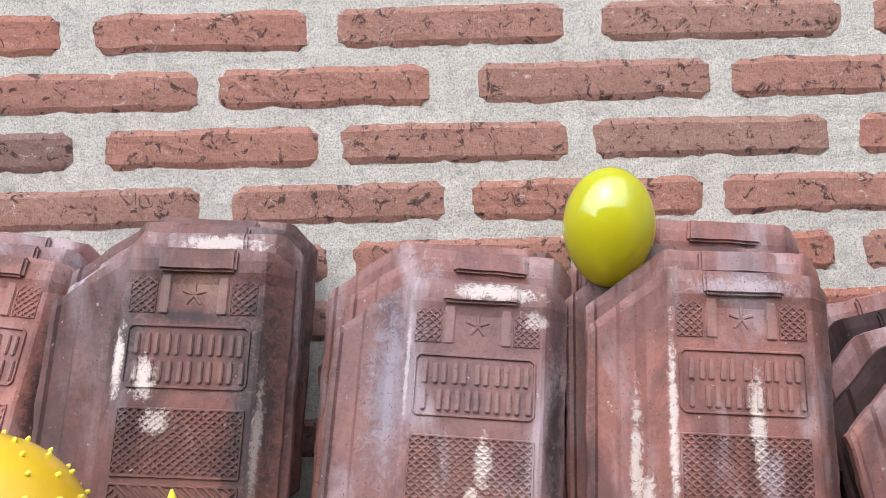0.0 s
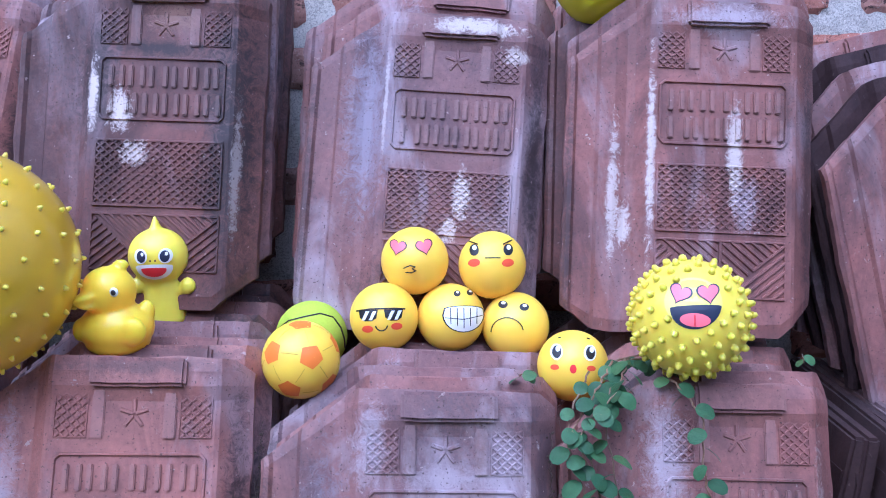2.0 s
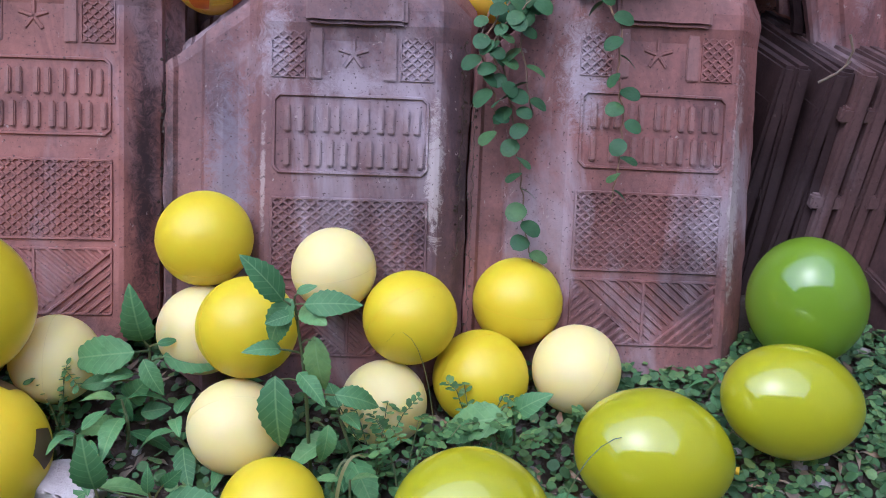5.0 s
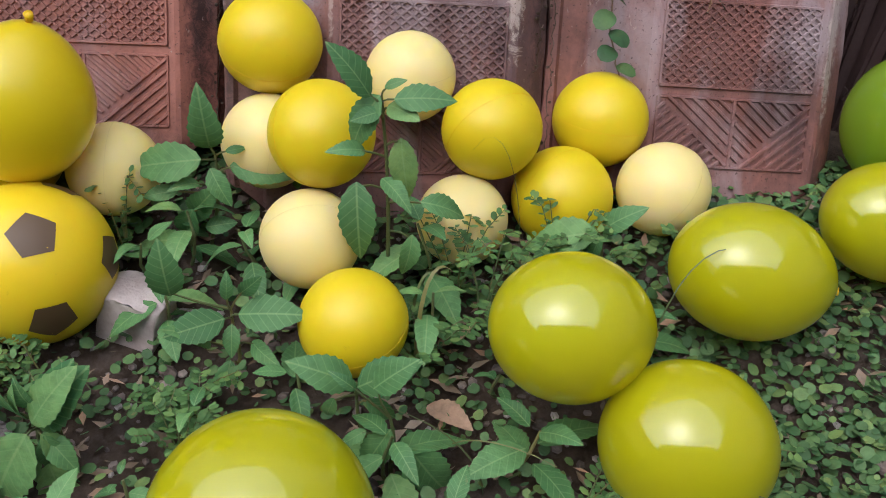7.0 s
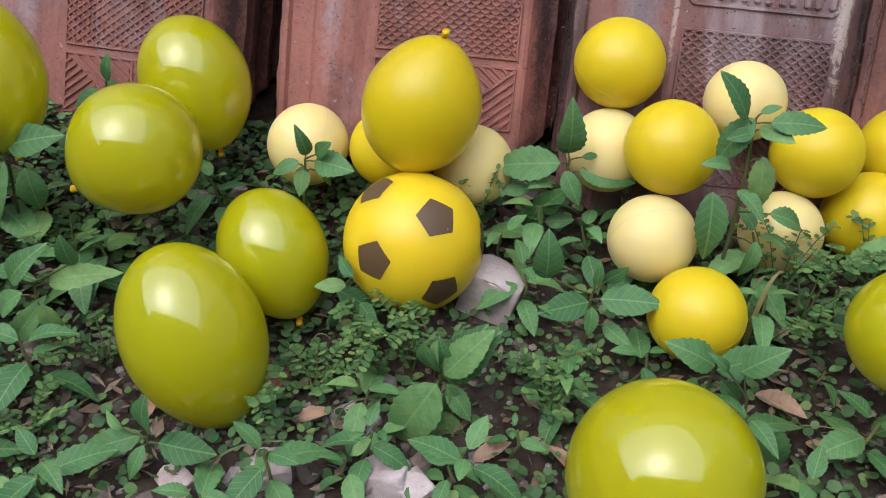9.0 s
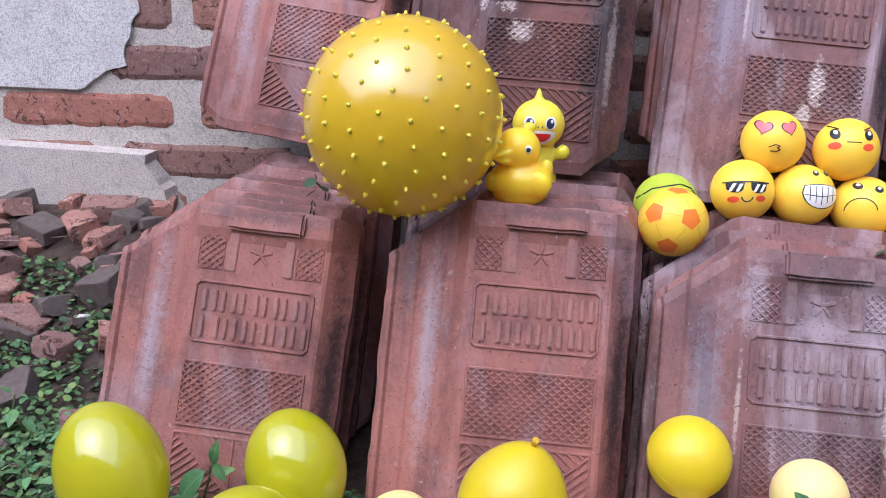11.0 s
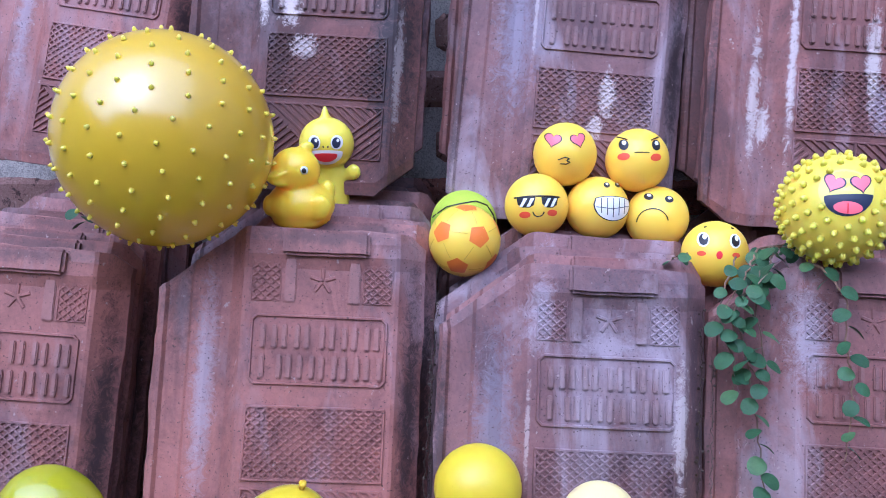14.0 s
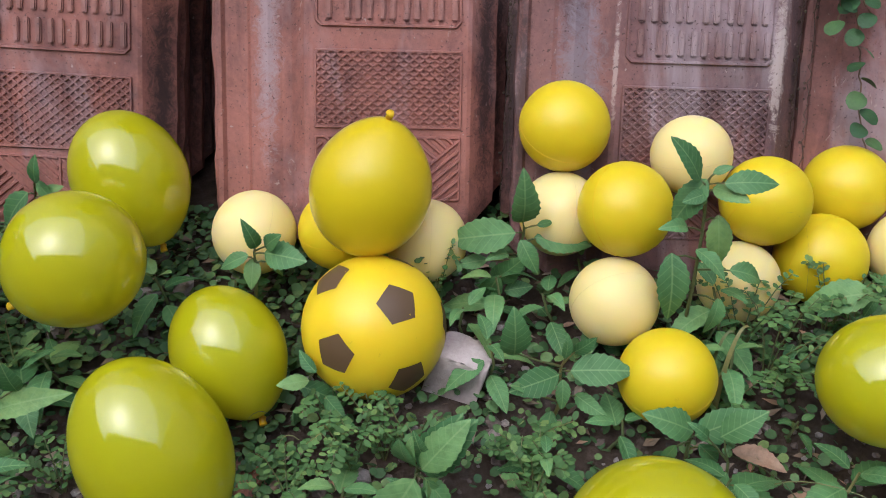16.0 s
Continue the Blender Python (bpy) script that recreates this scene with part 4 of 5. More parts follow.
def plastic_ball(c, r, cream):
    mt = BALL_CREAM if cream else BALL_YELLOW
    ob = thing("plastic_ball", Matrix.Translation(c) @ pose(0, 0, 0, rb.uniform(0, 360), rb.uniform(0, 360), rb.uniform(0, 360)),
               ("pale cream" if cream else "bright yellow") + " scuffed plastic ball lying against the weeds", "plastic ball", PLASTIC)
    part("ball", sphere(r, 40, 24, (1, 1, 0.985)), mt, ob, smooth=True)
    bm = bmesh.new()
    add_tube(bm, [(r * 0.9995 * math.cos(a), r * 0.9995 * math.sin(a), 0) for a in (k * math.tau / 48 for k in range(49))], 0.00022, 0.00022, 4)
    part("seam", bm, SEAM_CREAM if cream else SEAM_YELLOW, ob)


for c, r, cream in [
    ((-0.091, 0.575, 0.174), 0.0360, 0), ((0.007, 0.559, 0.157), 0.0315, 1), ((-0.049, 0.509, 0.137), 0.0357, 0), ((-0.093, 0.545, 0.112), 0.0336, 1),
    ((-0.056, 0.476, 0.076), 0.0337, 1), ((-0.023, 0.422, 0.049), 0.0351, 0), ((0.064, 0.539, 0.128), 0.0350, 0), ((0.147, 0.591, 0.112), 0.0358, 0),
    ((0.117, 0.539, 0.075), 0.0369, 0), ((0.045, 0.510, 0.072), 0.0321, 1), ((0.190, 0.543, 0.081), 0.0341, 1), ((-0.336, 0.529, 0.102), 0.0337, 1),
    ((-0.268, 0.529, 0.105), 0.0324, 0), ((-0.199, 0.527, 0.097), 0.0330, 1),
]:
    plastic_ball(c, r, cream)

b = Face("soccer_ball", (-0.235, 0.453, 0.067), 0.0536, SOCCER, "worn yellow rubber soccer ball with faded dark pentagons", "soccer ball", EYE_B)
pentagons(b, (0.31, 0.33), (-0.61, -0.29), 0.30, SOCCER_PATCH)


# ---- balloons ----
def balloon(c, rx, ry, knot, material, label="glossy yellow latex balloon resting on the weeds"):
    """A blown-up balloon: rx across, ry along its axis, which ends in the knot's direction."""
    d = Vector(knot).normalized()
    ob = thing("balloon", Matrix.Translation(c) @ d.to_track_quat("-Z", "Y").to_matrix().to_4x4(), label, "balloon", "balloons")
    bm = bmesh.new()
    bmesh.ops.create_uvsphere(bm, u_segments=56, v_segments=36, radius=1)
    for v in bm.verts:
        z = v.co.z
        taper = 1.0 - 0.10 * max(0.0, -z) ** 1.6
        v.co = Vector((v.co.x * rx * taper, v.co.y * rx * taper, z * ry - 0.03 * ry * max(0.0, -z) ** 6))
    part("skin", bm, material, ob, smooth=True)
    kn = bmesh.new()
    add_tube(kn, [(0, 0, -ry * 1.03), (0, 0, -ry * 1.05), (0.001, 0, -ry * 1.05 - 0.0025), (0.002, 0.001, -ry * 1.05 - 0.0050)], 0.0021, 0.0029, 10)
    blob(kn, (0, 0, -ry * 1.045 - 0.001), 0.0026, (1.1, 1.0, 0.7))
    part("knot", kn, KNOT, ob, smooth=True)


balloon((0.173, 0.930, 0.692), 0.048, 0.062, (-0.05, 0, -1), LATEX, "small yellow balloon wedged between tile stacks")
balloon((-0.237, 0.499, 0.159), 0.0448, 0.0523, (0.27, 0.11, 0.96), LATEX_PLAIN, "yellow balloon with its knot upward on a soccer ball")
balloon((-0.339, 0.431, 0.059), 0.0413, 0.0508, (0.44, -0.42, -0.79), LATEX)
balloon((-0.370, 0.344, 0.044), 0.0496, 0.0676, (0.39, -0.27, -0.88), LATEX)
balloon((-0.440, 0.439, 0.133), 0.0484, 0.0490, (-0.79, -0.33, -0.51), LATEX)
balloon((-0.433, 0.545, 0.141), 0.0450, 0.0556, (0.33, -0.20, -0.92), LATEX)
balloon((-0.556, 0.453, 0.178), 0.0440, 0.0594, (0.37, -0.23, -0.90), LATEX)
balloon((-0.054, 0.271, 0.039), 0.0580, 0.0591, (0.29, -0.82, -0.49), LATEX)
balloon((0.107, 0.374, 0.088), 0.0431, 0.0492, (0.91, 0.31, -0.28), LATEX)
balloon((0.174, 0.339, 0.033), 0.0484, 0.0535, (0.82, 0.22, -0.53), LATEX)
balloon((0.233, 0.456, 0.071), 0.0448, 0.0558, (0.96, 0.09, -0.28), LATEX)
balloon((0.380, 0.600, 0.108), 0.0470, 0.0560, (0.15, 0.1, -1), LATEX_GREEN, "green-tinted yellow balloon beside stored roof tiles")
balloon((0.341, 0.502, 0.082), 0.0414, 0.0565, (0.91, 0.23, -0.35), LATEX)


# ---- plants ----
def leaf_mesh(name, material, n=17, width=0.235, fold=0.10, serrate=0.055, droop=0.18, round_tip=False):
    """One leaf of length 1 along +x, folded on its midrib, drooping."""
    bm = bmesh.new()
    rows = []
    for i in range(n + 1):
        s = i / n
        if round_tip:
            w = width * math.sqrt(max(0.0, 1 - (2 * s - 1) ** 2))
        else:
            w = width * (math.sin(math.pi * s ** 0.78) ** 0.85) if 0 < s < 1 else 0.0
        w *= 1 + (serrate if i % 2 else -serrate)
        z = 0.06 * math.sin(s * 3) - droop * s * s
        a = bm.verts.new((s, 0, z))
        row = [a]
        if w > 0.005:
            row = [bm.verts.new((s, w, z + fold * w * 2 - 0.02)), bm.verts.new((s, w * 0.5, z + fold * w * 1.3)), a, bm.verts.new((s, -w * 0.5, z + fold * w * 1.3)), bm.verts.new((s, -w, z + fold * w * 2 - 0.02))]
        rows.append(row)
    for p, q in zip(rows, rows[1:]):
        if len(p) == 5 and len(q) == 5:
            for k in range(4):
                bm.faces.new((p[k], p[k + 1], q[k + 1], q[k]))
        elif len(q) == 5:
            for k in range(4):
                bm.faces.new((p[0], q[k + 1], q[k]))
        elif len(p) == 5:
            for k in range(4):
                bm.faces.new((p[k], p[k + 1], q[0]))
    return finish(bm, name, material, True)


LEAF_ME = [leaf_mesh("leaf", LEAF), leaf_mesh("leaf", LEAF, width=0.21, droop=0.32, fold=0.22), leaf_mesh("leaf", LEAF, width=0.25, droop=0.05, fold=0.10)]
ROUND_ME = leaf_mesh("leaf", VINE, n=10, width=0.44, fold=0.05, serrate=0.0, droop=0.10, round_tip=True)


def weed(x, y, top, size, seed, tiers=3, tilt=0.0, turn=None):
    """A broad-leaved weed: opposite pairs of toothed leaves up a stem, smaller at the tip."""
    r = random.Random(seed)
    z0 = ground_z(x, y) - 0.004
    h = max(0.015, top - z0)
    ob = thing("weed", pose(x, y, z0), "green broad-leaved weed with toothed leaves in soil", "weed", "weeds")
    lean = Vector((r.uniform(-0.1, 0.1), r.uniform(-0.16, 0.02) - tilt, 1)) * h
    bm = bmesh.new()
    pts = [lean * s + Vector((0.004 * math.sin(s * 4 + seed), 0.003 * math.cos(s * 5), 0)) for s in (0, 0.33, 0.66, 1.0)]
    part("stem", add_tube(bm, pts, 0.0016, 0.0009), STEM, ob)
    a0 = r.uniform(0, 180) if turn is None else turn
    for k in range(tiers):
        s = 1.0 - (0.26 if h < 0.07 else 0.018 / h) * k
        if s < 0.05:
            break
        for side in (0, 180):
            length = size * (0.62, 1.0, 0.95, 0.8)[min(k, 3)] * r.uniform(0.85, 1.12)
            piece("leaf", r.choice(LEAF_ME), ob, Matrix.Translation(lean * s) @ pose(0, 0, 0, r.uniform(-18, 18), r.uniform(-15, 20) + 9 * k - 18 * (k == 0), a0 + 88 * k + side + r.uniform(-16, 16)) @ Matrix.Translation((0.004, 0, 0)) @ Matrix.Scale(length, 4))
    return ob


WEEDS = [
    
    (-0.406, 0.500, 0.080, 0.034, 3),
    (-0.481, 0.325, 0.045, 0.050, 3), (-0.485, 0.412, 0.055, 0.044, 3), (0.001, 0.346, 0.030, 0.045, 3),
    (0.084, 0.350, 0.030, 0.045, 3), (-0.060, 0.500, 0.050, 0.040, 3), (-0.146, 0.500, 0.080, 0.042, 3), (-0.476, 0.435, 0.050, 0.040, 3), (-0.559, 0.440, 0.110, 0.050, 3),
    (-0.551, 0.388, 0.060, 0.045, 3), (-0.678, 0.454, 0.110, 0.046, 3), (-0.253, 0.345, 0.018, 0.040, 2), (-0.150, 0.445, 0.060, 0.040, 3), (0.025, 0.475, 0.090, 0.046, 3),
    (-0.600, 0.350, 0.060, 0.046, 3), (-0.640, 0.520, 0.12, 0.040, 3), (-0.43, 0.235, 0.03, 0.042, 3), (-0.11, 0.365, 0.03, 0.036, 3), (-0.06, 0.40, 0.03, 0.034, 2),
    (-0.30, 0.270, 0.025, 0.040, 3), (0.16, 0.44, 0.05, 0.034, 3), (-0.17, 0.29, 0.02, 0.038, 2), (0.04, 0.30, 0.02, 0.036, 3), (-0.72, 0.40, 0.09, 0.045, 3), (-0.62, 0.28, 0.03, 0.05, 3),
    (-0.66, 0.33, 0.05, 0.045, 3), (-0.57, 0.32, 0.05, 0.045, 3), (-0.50, 0.24, 0.02, 0.045, 3), (-0.74, 0.48, 0.12, 0.04, 3), (-0.70, 0.36, 0.08, 0.045, 3), (-0.62, 0.41, 0.09, 0.045, 3), (-0.53, 0.45, 0.08, 0.036, 3), (-0.78, 0.34, 0.07, 0.045, 3),
    (-0.68, 0.60, 0.14, 0.022, 3), (-0.75, 0.62, 0.15, 0.020, 3), (-0.82, 0.58, 0.15, 0.024, 3), (-0.24, 0.30, 0.02, 0.03, 3), (-0.33, 0.24, 0.01, 0.04, 3), (-0.56, 0.20, 0.02, 0.045, 3),
    (-0.100, 0.495, 0.070, 0.036, 3), (-0.170, 0.480, 0.070, 0.034, 3), (0.43, 0.50, 0.06, 0.022, 3), (0.30, 0.555, 0.075, 0.020, 3), (0.02, 0.44, 0.06, 0.034, 3),
]
for i, (x, y, top, size, tiers) in enumerate(WEEDS):
    weed(x, y, top, size, 100 + i, tiers)
# seedlings scattered between them
rg = random.Random(77)
for i in range(70):
    x, y = rg.uniform(-0.85, 0.10), rg.uniform(0.20, 0.56)
    if x > -0.30 and rg.random() < 0.45:
        continue
    weed(x, y, ground_z(x, y) + rg.uniform(0.012, 0.035), rg.uniform(0.014, 0.028), 900 + i, rg.choice((2, 3)))


# the larger weeds: foot, tip, and the leaves from base to point
LEAFY = [
    ((0.000, 0.467, 0.060), (-0.005, 0.462, 0.186), [(-0.011, 0.459, 0.187, -0.033, 0.456, 0.220), (-0.006, 0.462, 0.187, -0.026, 0.461, 0.153), (-0.003, 0.461, 0.192, 0.009, 0.460, 0.198), (0.003, 0.452, 0.189, 0.037, 0.449, 0.192), (0.006, 0.463, 0.159, 0.010, 0.454, 0.122), (-0.022, 0.463, 0.128, -0.020, 0.441, 0.085), (-0.015, 0.458, 0.152, -0.032, 0.444, 0.162), (-0.005, 0.459, 0.178, -0.022, 0.452, 0.175), (0.013, 0.452, 0.097, 0.009, 0.443, 0.070), (0.018, 0.455, 0.119, 0.048, 0.460, 0.109), (-0.006, 0.461, 0.132, 0.012, 0.442, 0.125), (-0.001, 0.462, 0.181, 0.017, 0.441, 0.182)]),
    ((-0.134, 0.520, 0.040), (-0.123, 0.515, 0.116), [(-0.125, 0.512, 0.123, -0.123, 0.494, 0.165), (-0.130, 0.505, 0.118, -0.181, 0.512, 0.107), (-0.126, 0.508, 0.110, -0.113, 0.496, 0.088), (-0.115, 0.517, 0.107, -0.072, 0.512, 0.103), (-0.114, 0.508, 0.123, -0.101, 0.514, 0.123), (-0.151, 0.511, 0.090, -0.175, 0.507, 0.087), (-0.142, 0.507, 0.078, -0.156, 0.514, 0.044), (-0.137, 0.513, 0.059, -0.115, 0.514, 0.063), (-0.146, 0.516, 0.068, -0.125, 0.498, 0.096), (-0.135, 0.509, 0.097, -0.149, 0.495, 0.104)]),
    ((-0.101, 0.425, -0.014), (-0.099, 0.420, 0.059), [(-0.101, 0.412, 0.058, -0.135, 0.398, 0.054), (-0.093, 0.414, 0.060, -0.051, 0.410, 0.064), (-0.098, 0.410, 0.074, -0.096, 0.412, 0.092), (-0.098, 0.414, 0.052, -0.098, 0.403, 0.034), (-0.104, 0.420, 0.017, -0.112, 0.408, -0.015), (-0.133, 0.414, 0.073, -0.133, 0.408, 0.112), (-0.088, 0.418, 0.035, -0.070, 0.397, 0.034), (-0.116, 0.422, 0.030, -0.123, 0.397, 0.063), (-0.092, 0.419, 0.072, -0.077, 0.416, 0.087)]),
    ((-0.205, 0.350, -0.017), (-0.197, 0.345, 0.034), [(-0.194, 0.335, 0.042, -0.165, 0.340, 0.079), (-0.200, 0.339, 0.044, -0.202, 0.335, 0.067), (-0.199, 0.335, 0.034, -0.229, 0.322, -0.017), (-0.192, 0.337, 0.032, -0.181, 0.344, -0.002), (-0.193, 0.337, 0.008, -0.189, 0.339, -0.037), (-0.208, 0.346, 0.017, -0.217, 0.344, 0.024)]),
    ((-0.014, 0.373, 0.016), (-0.016, 0.368, 0.048), [(-0.017, 0.362, 0.053, -0.048, 0.353, 0.076), (-0.015, 0.364, 0.048, 0.021, 0.363, 0.069), (-0.028, 0.359, 0.044, -0.035, 0.362, 0.024), (-0.010, 0.368, 0.036, 0.007, 0.365, 0.020)]),
    ((-0.284, 0.420, 0.009), (-0.278, 0.415, 0.051), [(-0.271, 0.405, 0.063, -0.285, 0.414, 0.074), (-0.277, 0.406, 0.055, -0.298, 0.399, 0.056), (-0.286, 0.412, 0.045, -0.256, 0.413, 0.029), (-0.291, 0.409, 0.025, -0.289, 0.413, 0.002), (-0.268, 0.412, 0.035, -0.253, 0.398, 0.027), (-0.272, 0.409, 0.027, -0.256, 0.395, 0.013)]),
    ((-0.332, 0.487, 0.082), (-0.325, 0.482, 0.114), [(-0.320, 0.473, 0.123, -0.322, 0.462, 0.147), (-0.329, 0.480, 0.112, -0.352, 0.482, 0.099), (-0.315, 0.474, 0.118, -0.283, 0.459, 0.121), (-0.327, 0.484, 0.107, -0.328, 0.471, 0.088), (-0.315, 0.477, 0.121, -0.300, 0.464, 0.139), (-0.315, 0.479, 0.109, -0.303, 0.478, 0.096)]),
    ((0.141, 0.490, 0.055), (0.138, 0.485, 0.082), [(0.137, 0.480, 0.085, 0.159, 0.471, 0.109), (0.134, 0.476, 0.086, 0.088, 0.483, 0.071), (0.136, 0.475, 0.084, 0.130, 0.473, 0.065), (0.116, 0.485, 0.074, 0.093, 0.464, 0.074)]),
    ((-0.502, 0.365, 0.017), (-0.492, 0.360, 0.063), [(-0.480, 0.359, 0.065, -0.434, 0.359, 0.082), (-0.502, 0.358, 0.054, -0.532, 0.355, 0.031), (-0.503, 0.351, 0.068, -0.479, 0.346, 0.102), (-0.486, 0.352, 0.050, -0.478, 0.356, 0.022), (-0.514, 0.354, 0.014, -0.488, 0.347, 0.049), (-0.460, 0.362, 0.080, -0.461, 0.356, 0.107)]),
    ((-0.384, 0.277, -0.018), (-0.377, 0.272, 0.017), [(-0.382, 0.274, 0.017, -0.420, 0.259, 0.010), (-0.368, 0.268, 0.018, -0.331, 0.266, 0.016), (-0.373, 0.268, 0.027, -0.369, 0.255, 0.064), (-0.378, 0.267, 0.015, -0.385, 0.252, -0.001), (-0.390, 0.267, 0.028, -0.404, 0.272, 0.035)]),
    ((-0.200, 0.355, -0.028), (-0.198, 0.350, 0.031), [(-0.196, 0.352, 0.027, -0.173, 0.341, 0.076), (-0.202, 0.346, 0.036, -0.208, 0.334, 0.067), (-0.193, 0.341, 0.029, -0.175, 0.333, 0.006), (-0.202, 0.349, 0.015, -0.225, 0.347, -0.039), (-0.189, 0.344, 0.000, -0.181, 0.345, -0.041)]),
    ((-0.544, 0.435, 0.091), (-0.537, 0.430, 0.128), [(-0.534, 0.429, 0.132, -0.491, 0.423, 0.149), (-0.538, 0.428, 0.135, -0.526, 0.424, 0.156), (-0.539, 0.424, 0.126, -0.588, 0.423, 0.094), (-0.535, 0.423, 0.122, -0.562, 0.418, 0.066), (-0.547, 0.429, 0.128, -0.574, 0.423, 0.131), (-0.521, 0.424, 0.118, -0.521, 0.429, 0.076)]),
    ((-0.534, 0.565, 0.085), (-0.521, 0.560, 0.126), [(-0.517, 0.558, 0.132, -0.503, 0.550, 0.118), (-0.514, 0.550, 0.134, -0.508, 0.549, 0.159), (-0.524, 0.553, 0.124, -0.558, 0.552, 0.084), (-0.516, 0.556, 0.120, -0.496, 0.556, 0.128)]),
    ((0.007, 0.355, 0.005), (0.005, 0.350, 0.038), [(-0.004, 0.348, 0.062, 0.020, 0.345, 0.086), (-0.013, 0.344, 0.065, -0.024, 0.341, 0.079), (0.005, 0.349, 0.030, -0.012, 0.346, -0.000), (0.015, 0.344, 0.022, 0.038, 0.346, -0.019), (-0.009, 0.350, 0.028, -0.024, 0.343, 0.022)]),
    ((-0.191, 0.350, 0.004), (-0.185, 0.345, 0.037), [(-0.197, 0.347, 0.030, -0.161, 0.344, 0.075), (-0.193, 0.341, 0.049, -0.198, 0.334, 0.069), (-0.190, 0.337, 0.031, -0.190, 0.341, -0.006), (-0.210, 0.346, 0.016, -0.220, 0.332, 0.008), (-0.183, 0.343, 0.030, -0.194, 0.338, 0.043)]),
]


def leafy_weed(foot, tip, leaves, seed):
    r = random.Random(seed)
    foot, tip = Vector(foot), Vector(tip)
    foot.z = ground_z(foot.x, foot.y) - 0.004
    ob = thing("weed", Matrix.Translation(foot), "leafy green weed with broad toothed leaves in soil", "weed", "weeds")
    rise = tip - foot
    pts = [rise * k + Vector((0.004 * math.sin(k * 5 + seed) * (1 - k), 0, 0)) for k in (0, 0.25, 0.5, 0.75, 1.0)]
    part("stem", add_tube(bmesh.new(), pts, 0.0017, 0.0010), STEM, ob)
    for ax, ay, az, bx, by, bz in leaves:
        a, b = Vector((ax, ay, az)) - foot, Vector((bx, by, bz)) - foot
        d = b - a
        length = d.length * 1.05
        x = d.normalized()
        face = (Vector((r.uniform(-0.45, 0.45), -0.75 + r.uniform(-0.2, 0.2), 0.75 + r.uniform(-0.3, 0.3))))
        z = (face - x * face.dot(x)).normalized()
        y = z.cross(x)
        m = Matrix((x, y, z)).transposed().to_4x4()
        wide = r.uniform(0.85, 1.15)
        piece("leaf", r.choice(LEAF_ME), ob, Matrix.Translation(a) @ m @ Matrix.Diagonal((length, length * wide, length, 1)))
        # the stalk that joins the leaf to its stem
        k = max(0.05, min(1.0, (a.z - 0.006) / max(rise.z, 0.01)))
        root = rise * k
        if (root - a).length > 0.004:
            part("petiole", add_tube(bmesh.new(), [root, (root + a) / 2 + Vector((0, -0.001, 0.001)), a + x * 0.003], 0.0009, 0.0006, 4), STEM, ob)


for i, (foot, tip, leaves) in enumerate(LEAFY):
    leafy_weed(foot, tip, leaves, 500 + i)


def sprig(x, y, top, size, seed, dry=False):
    """A feathery plant: thin branching stalks with rows of small oval leaflets."""
    r = random.Random(seed)
    z0 = ground_z(x, y) - 0.003
    h = max(0.02, top - z0)
    ob = thing("feathery_weed", pose(x, y, z0), "feathery weed with rows of tiny oval leaflets", "weed", "feathery weeds")
    lv = bmesh.new()
    for k in range(6):
        a = r.uniform(0, math.tau)
        out = Vector((math.cos(a), math.sin(a) - 0.3, 0)) * size * r.uniform(0.5, 1.0)
        pts = [Vector((0, 0, 0)), out * 0.25 + Vector((0, 0, h * 0.55)), out * 0.65 + Vector((0, 0, h * r.uniform(0.85, 1.05))), out + Vector((0, 0, h * r.uniform(0.8, 1.1)))]
        part("stalk", add_tube(bmesh.new(), pts, 0.0007, 0.0003, 4), TWIG if dry else STEM, ob)
        for j in range(2, 11):
            s = j / 10 * 3
            i = min(2, int(s))
            p = pts[i].lerp(pts[i + 1], s - i)
            d = (pts[i + 1] - pts[i]).normalized()
            side = d.cross(Vector((0, 0, 1))).normalized()
            for sg in (-1, 1):
                l = r.uniform(0.005, 0.0085)
                t = (side * sg + d * 0.35 + Vector((0, 0, r.uniform(-0.3, 0.3)))).normalized()
                w = t.cross(Vector((0, 0, 1))).normalized() * l * 0.27
                q = [p, p + t * l * 0.4 + w, p + t * l * 0.85 + w * 0.8, p + t * l, p + t * l * 0.85 - w * 0.8, p + t * l * 0.4 - w]
                lv.faces.new([lv.verts.new(v) for v in q])
    tagged(part("foliage", lv, LEAF_FERN, ob), kind="stuff")


for i, (x, y, top, size) in enumerate([(-0.225, 0.390, 0.050, 0.045), (0.041, 0.470, 0.095, 0.05), (0.112, 0.490, 0.095, 0.04), (-0.125, 0.395, 0.030, 0.035), (-0.192, 0.500, 0.105, 0.022),
                                       (0.201, 0.500, 0.075, 0.025), (-0.114, 0.375, 0.03, 0.04), (-0.508, 0.440, 0.065, 0.045), (-0.291, 0.360, 0.015, 0.04), (0.117, 0.325, 0.02, 0.045),
                                       (-0.45, 0.36, 0.03, 0.04), (-0.26, 0.405, 0.045, 0.04), (0.07, 0.45, 0.06, 0.05), (0.02, 0.425, 0.045, 0.04), (-0.47, 0.29, 0.02, 0.04), (-0.56, 0.26, 0.02, 0.05), (-0.40, 0.44, 0.03, 0.04), (-0.205, 0.385, 0.055, 0.04), (-0.245, 0.375, 0.045, 0.035), (0.06, 0.455, 0.085, 0.045), (0.13, 0.475, 0.085, 0.04), (-0.12, 0.35, 0.03, 0.03), (-0.33, 0.33, 0.03, 0.035), (0.21, 0.36, 0.02, 0.03), (-0.56, 0.33, 0.05, 0.05)]):
    sprig(x, y, top, size, 300 + i)


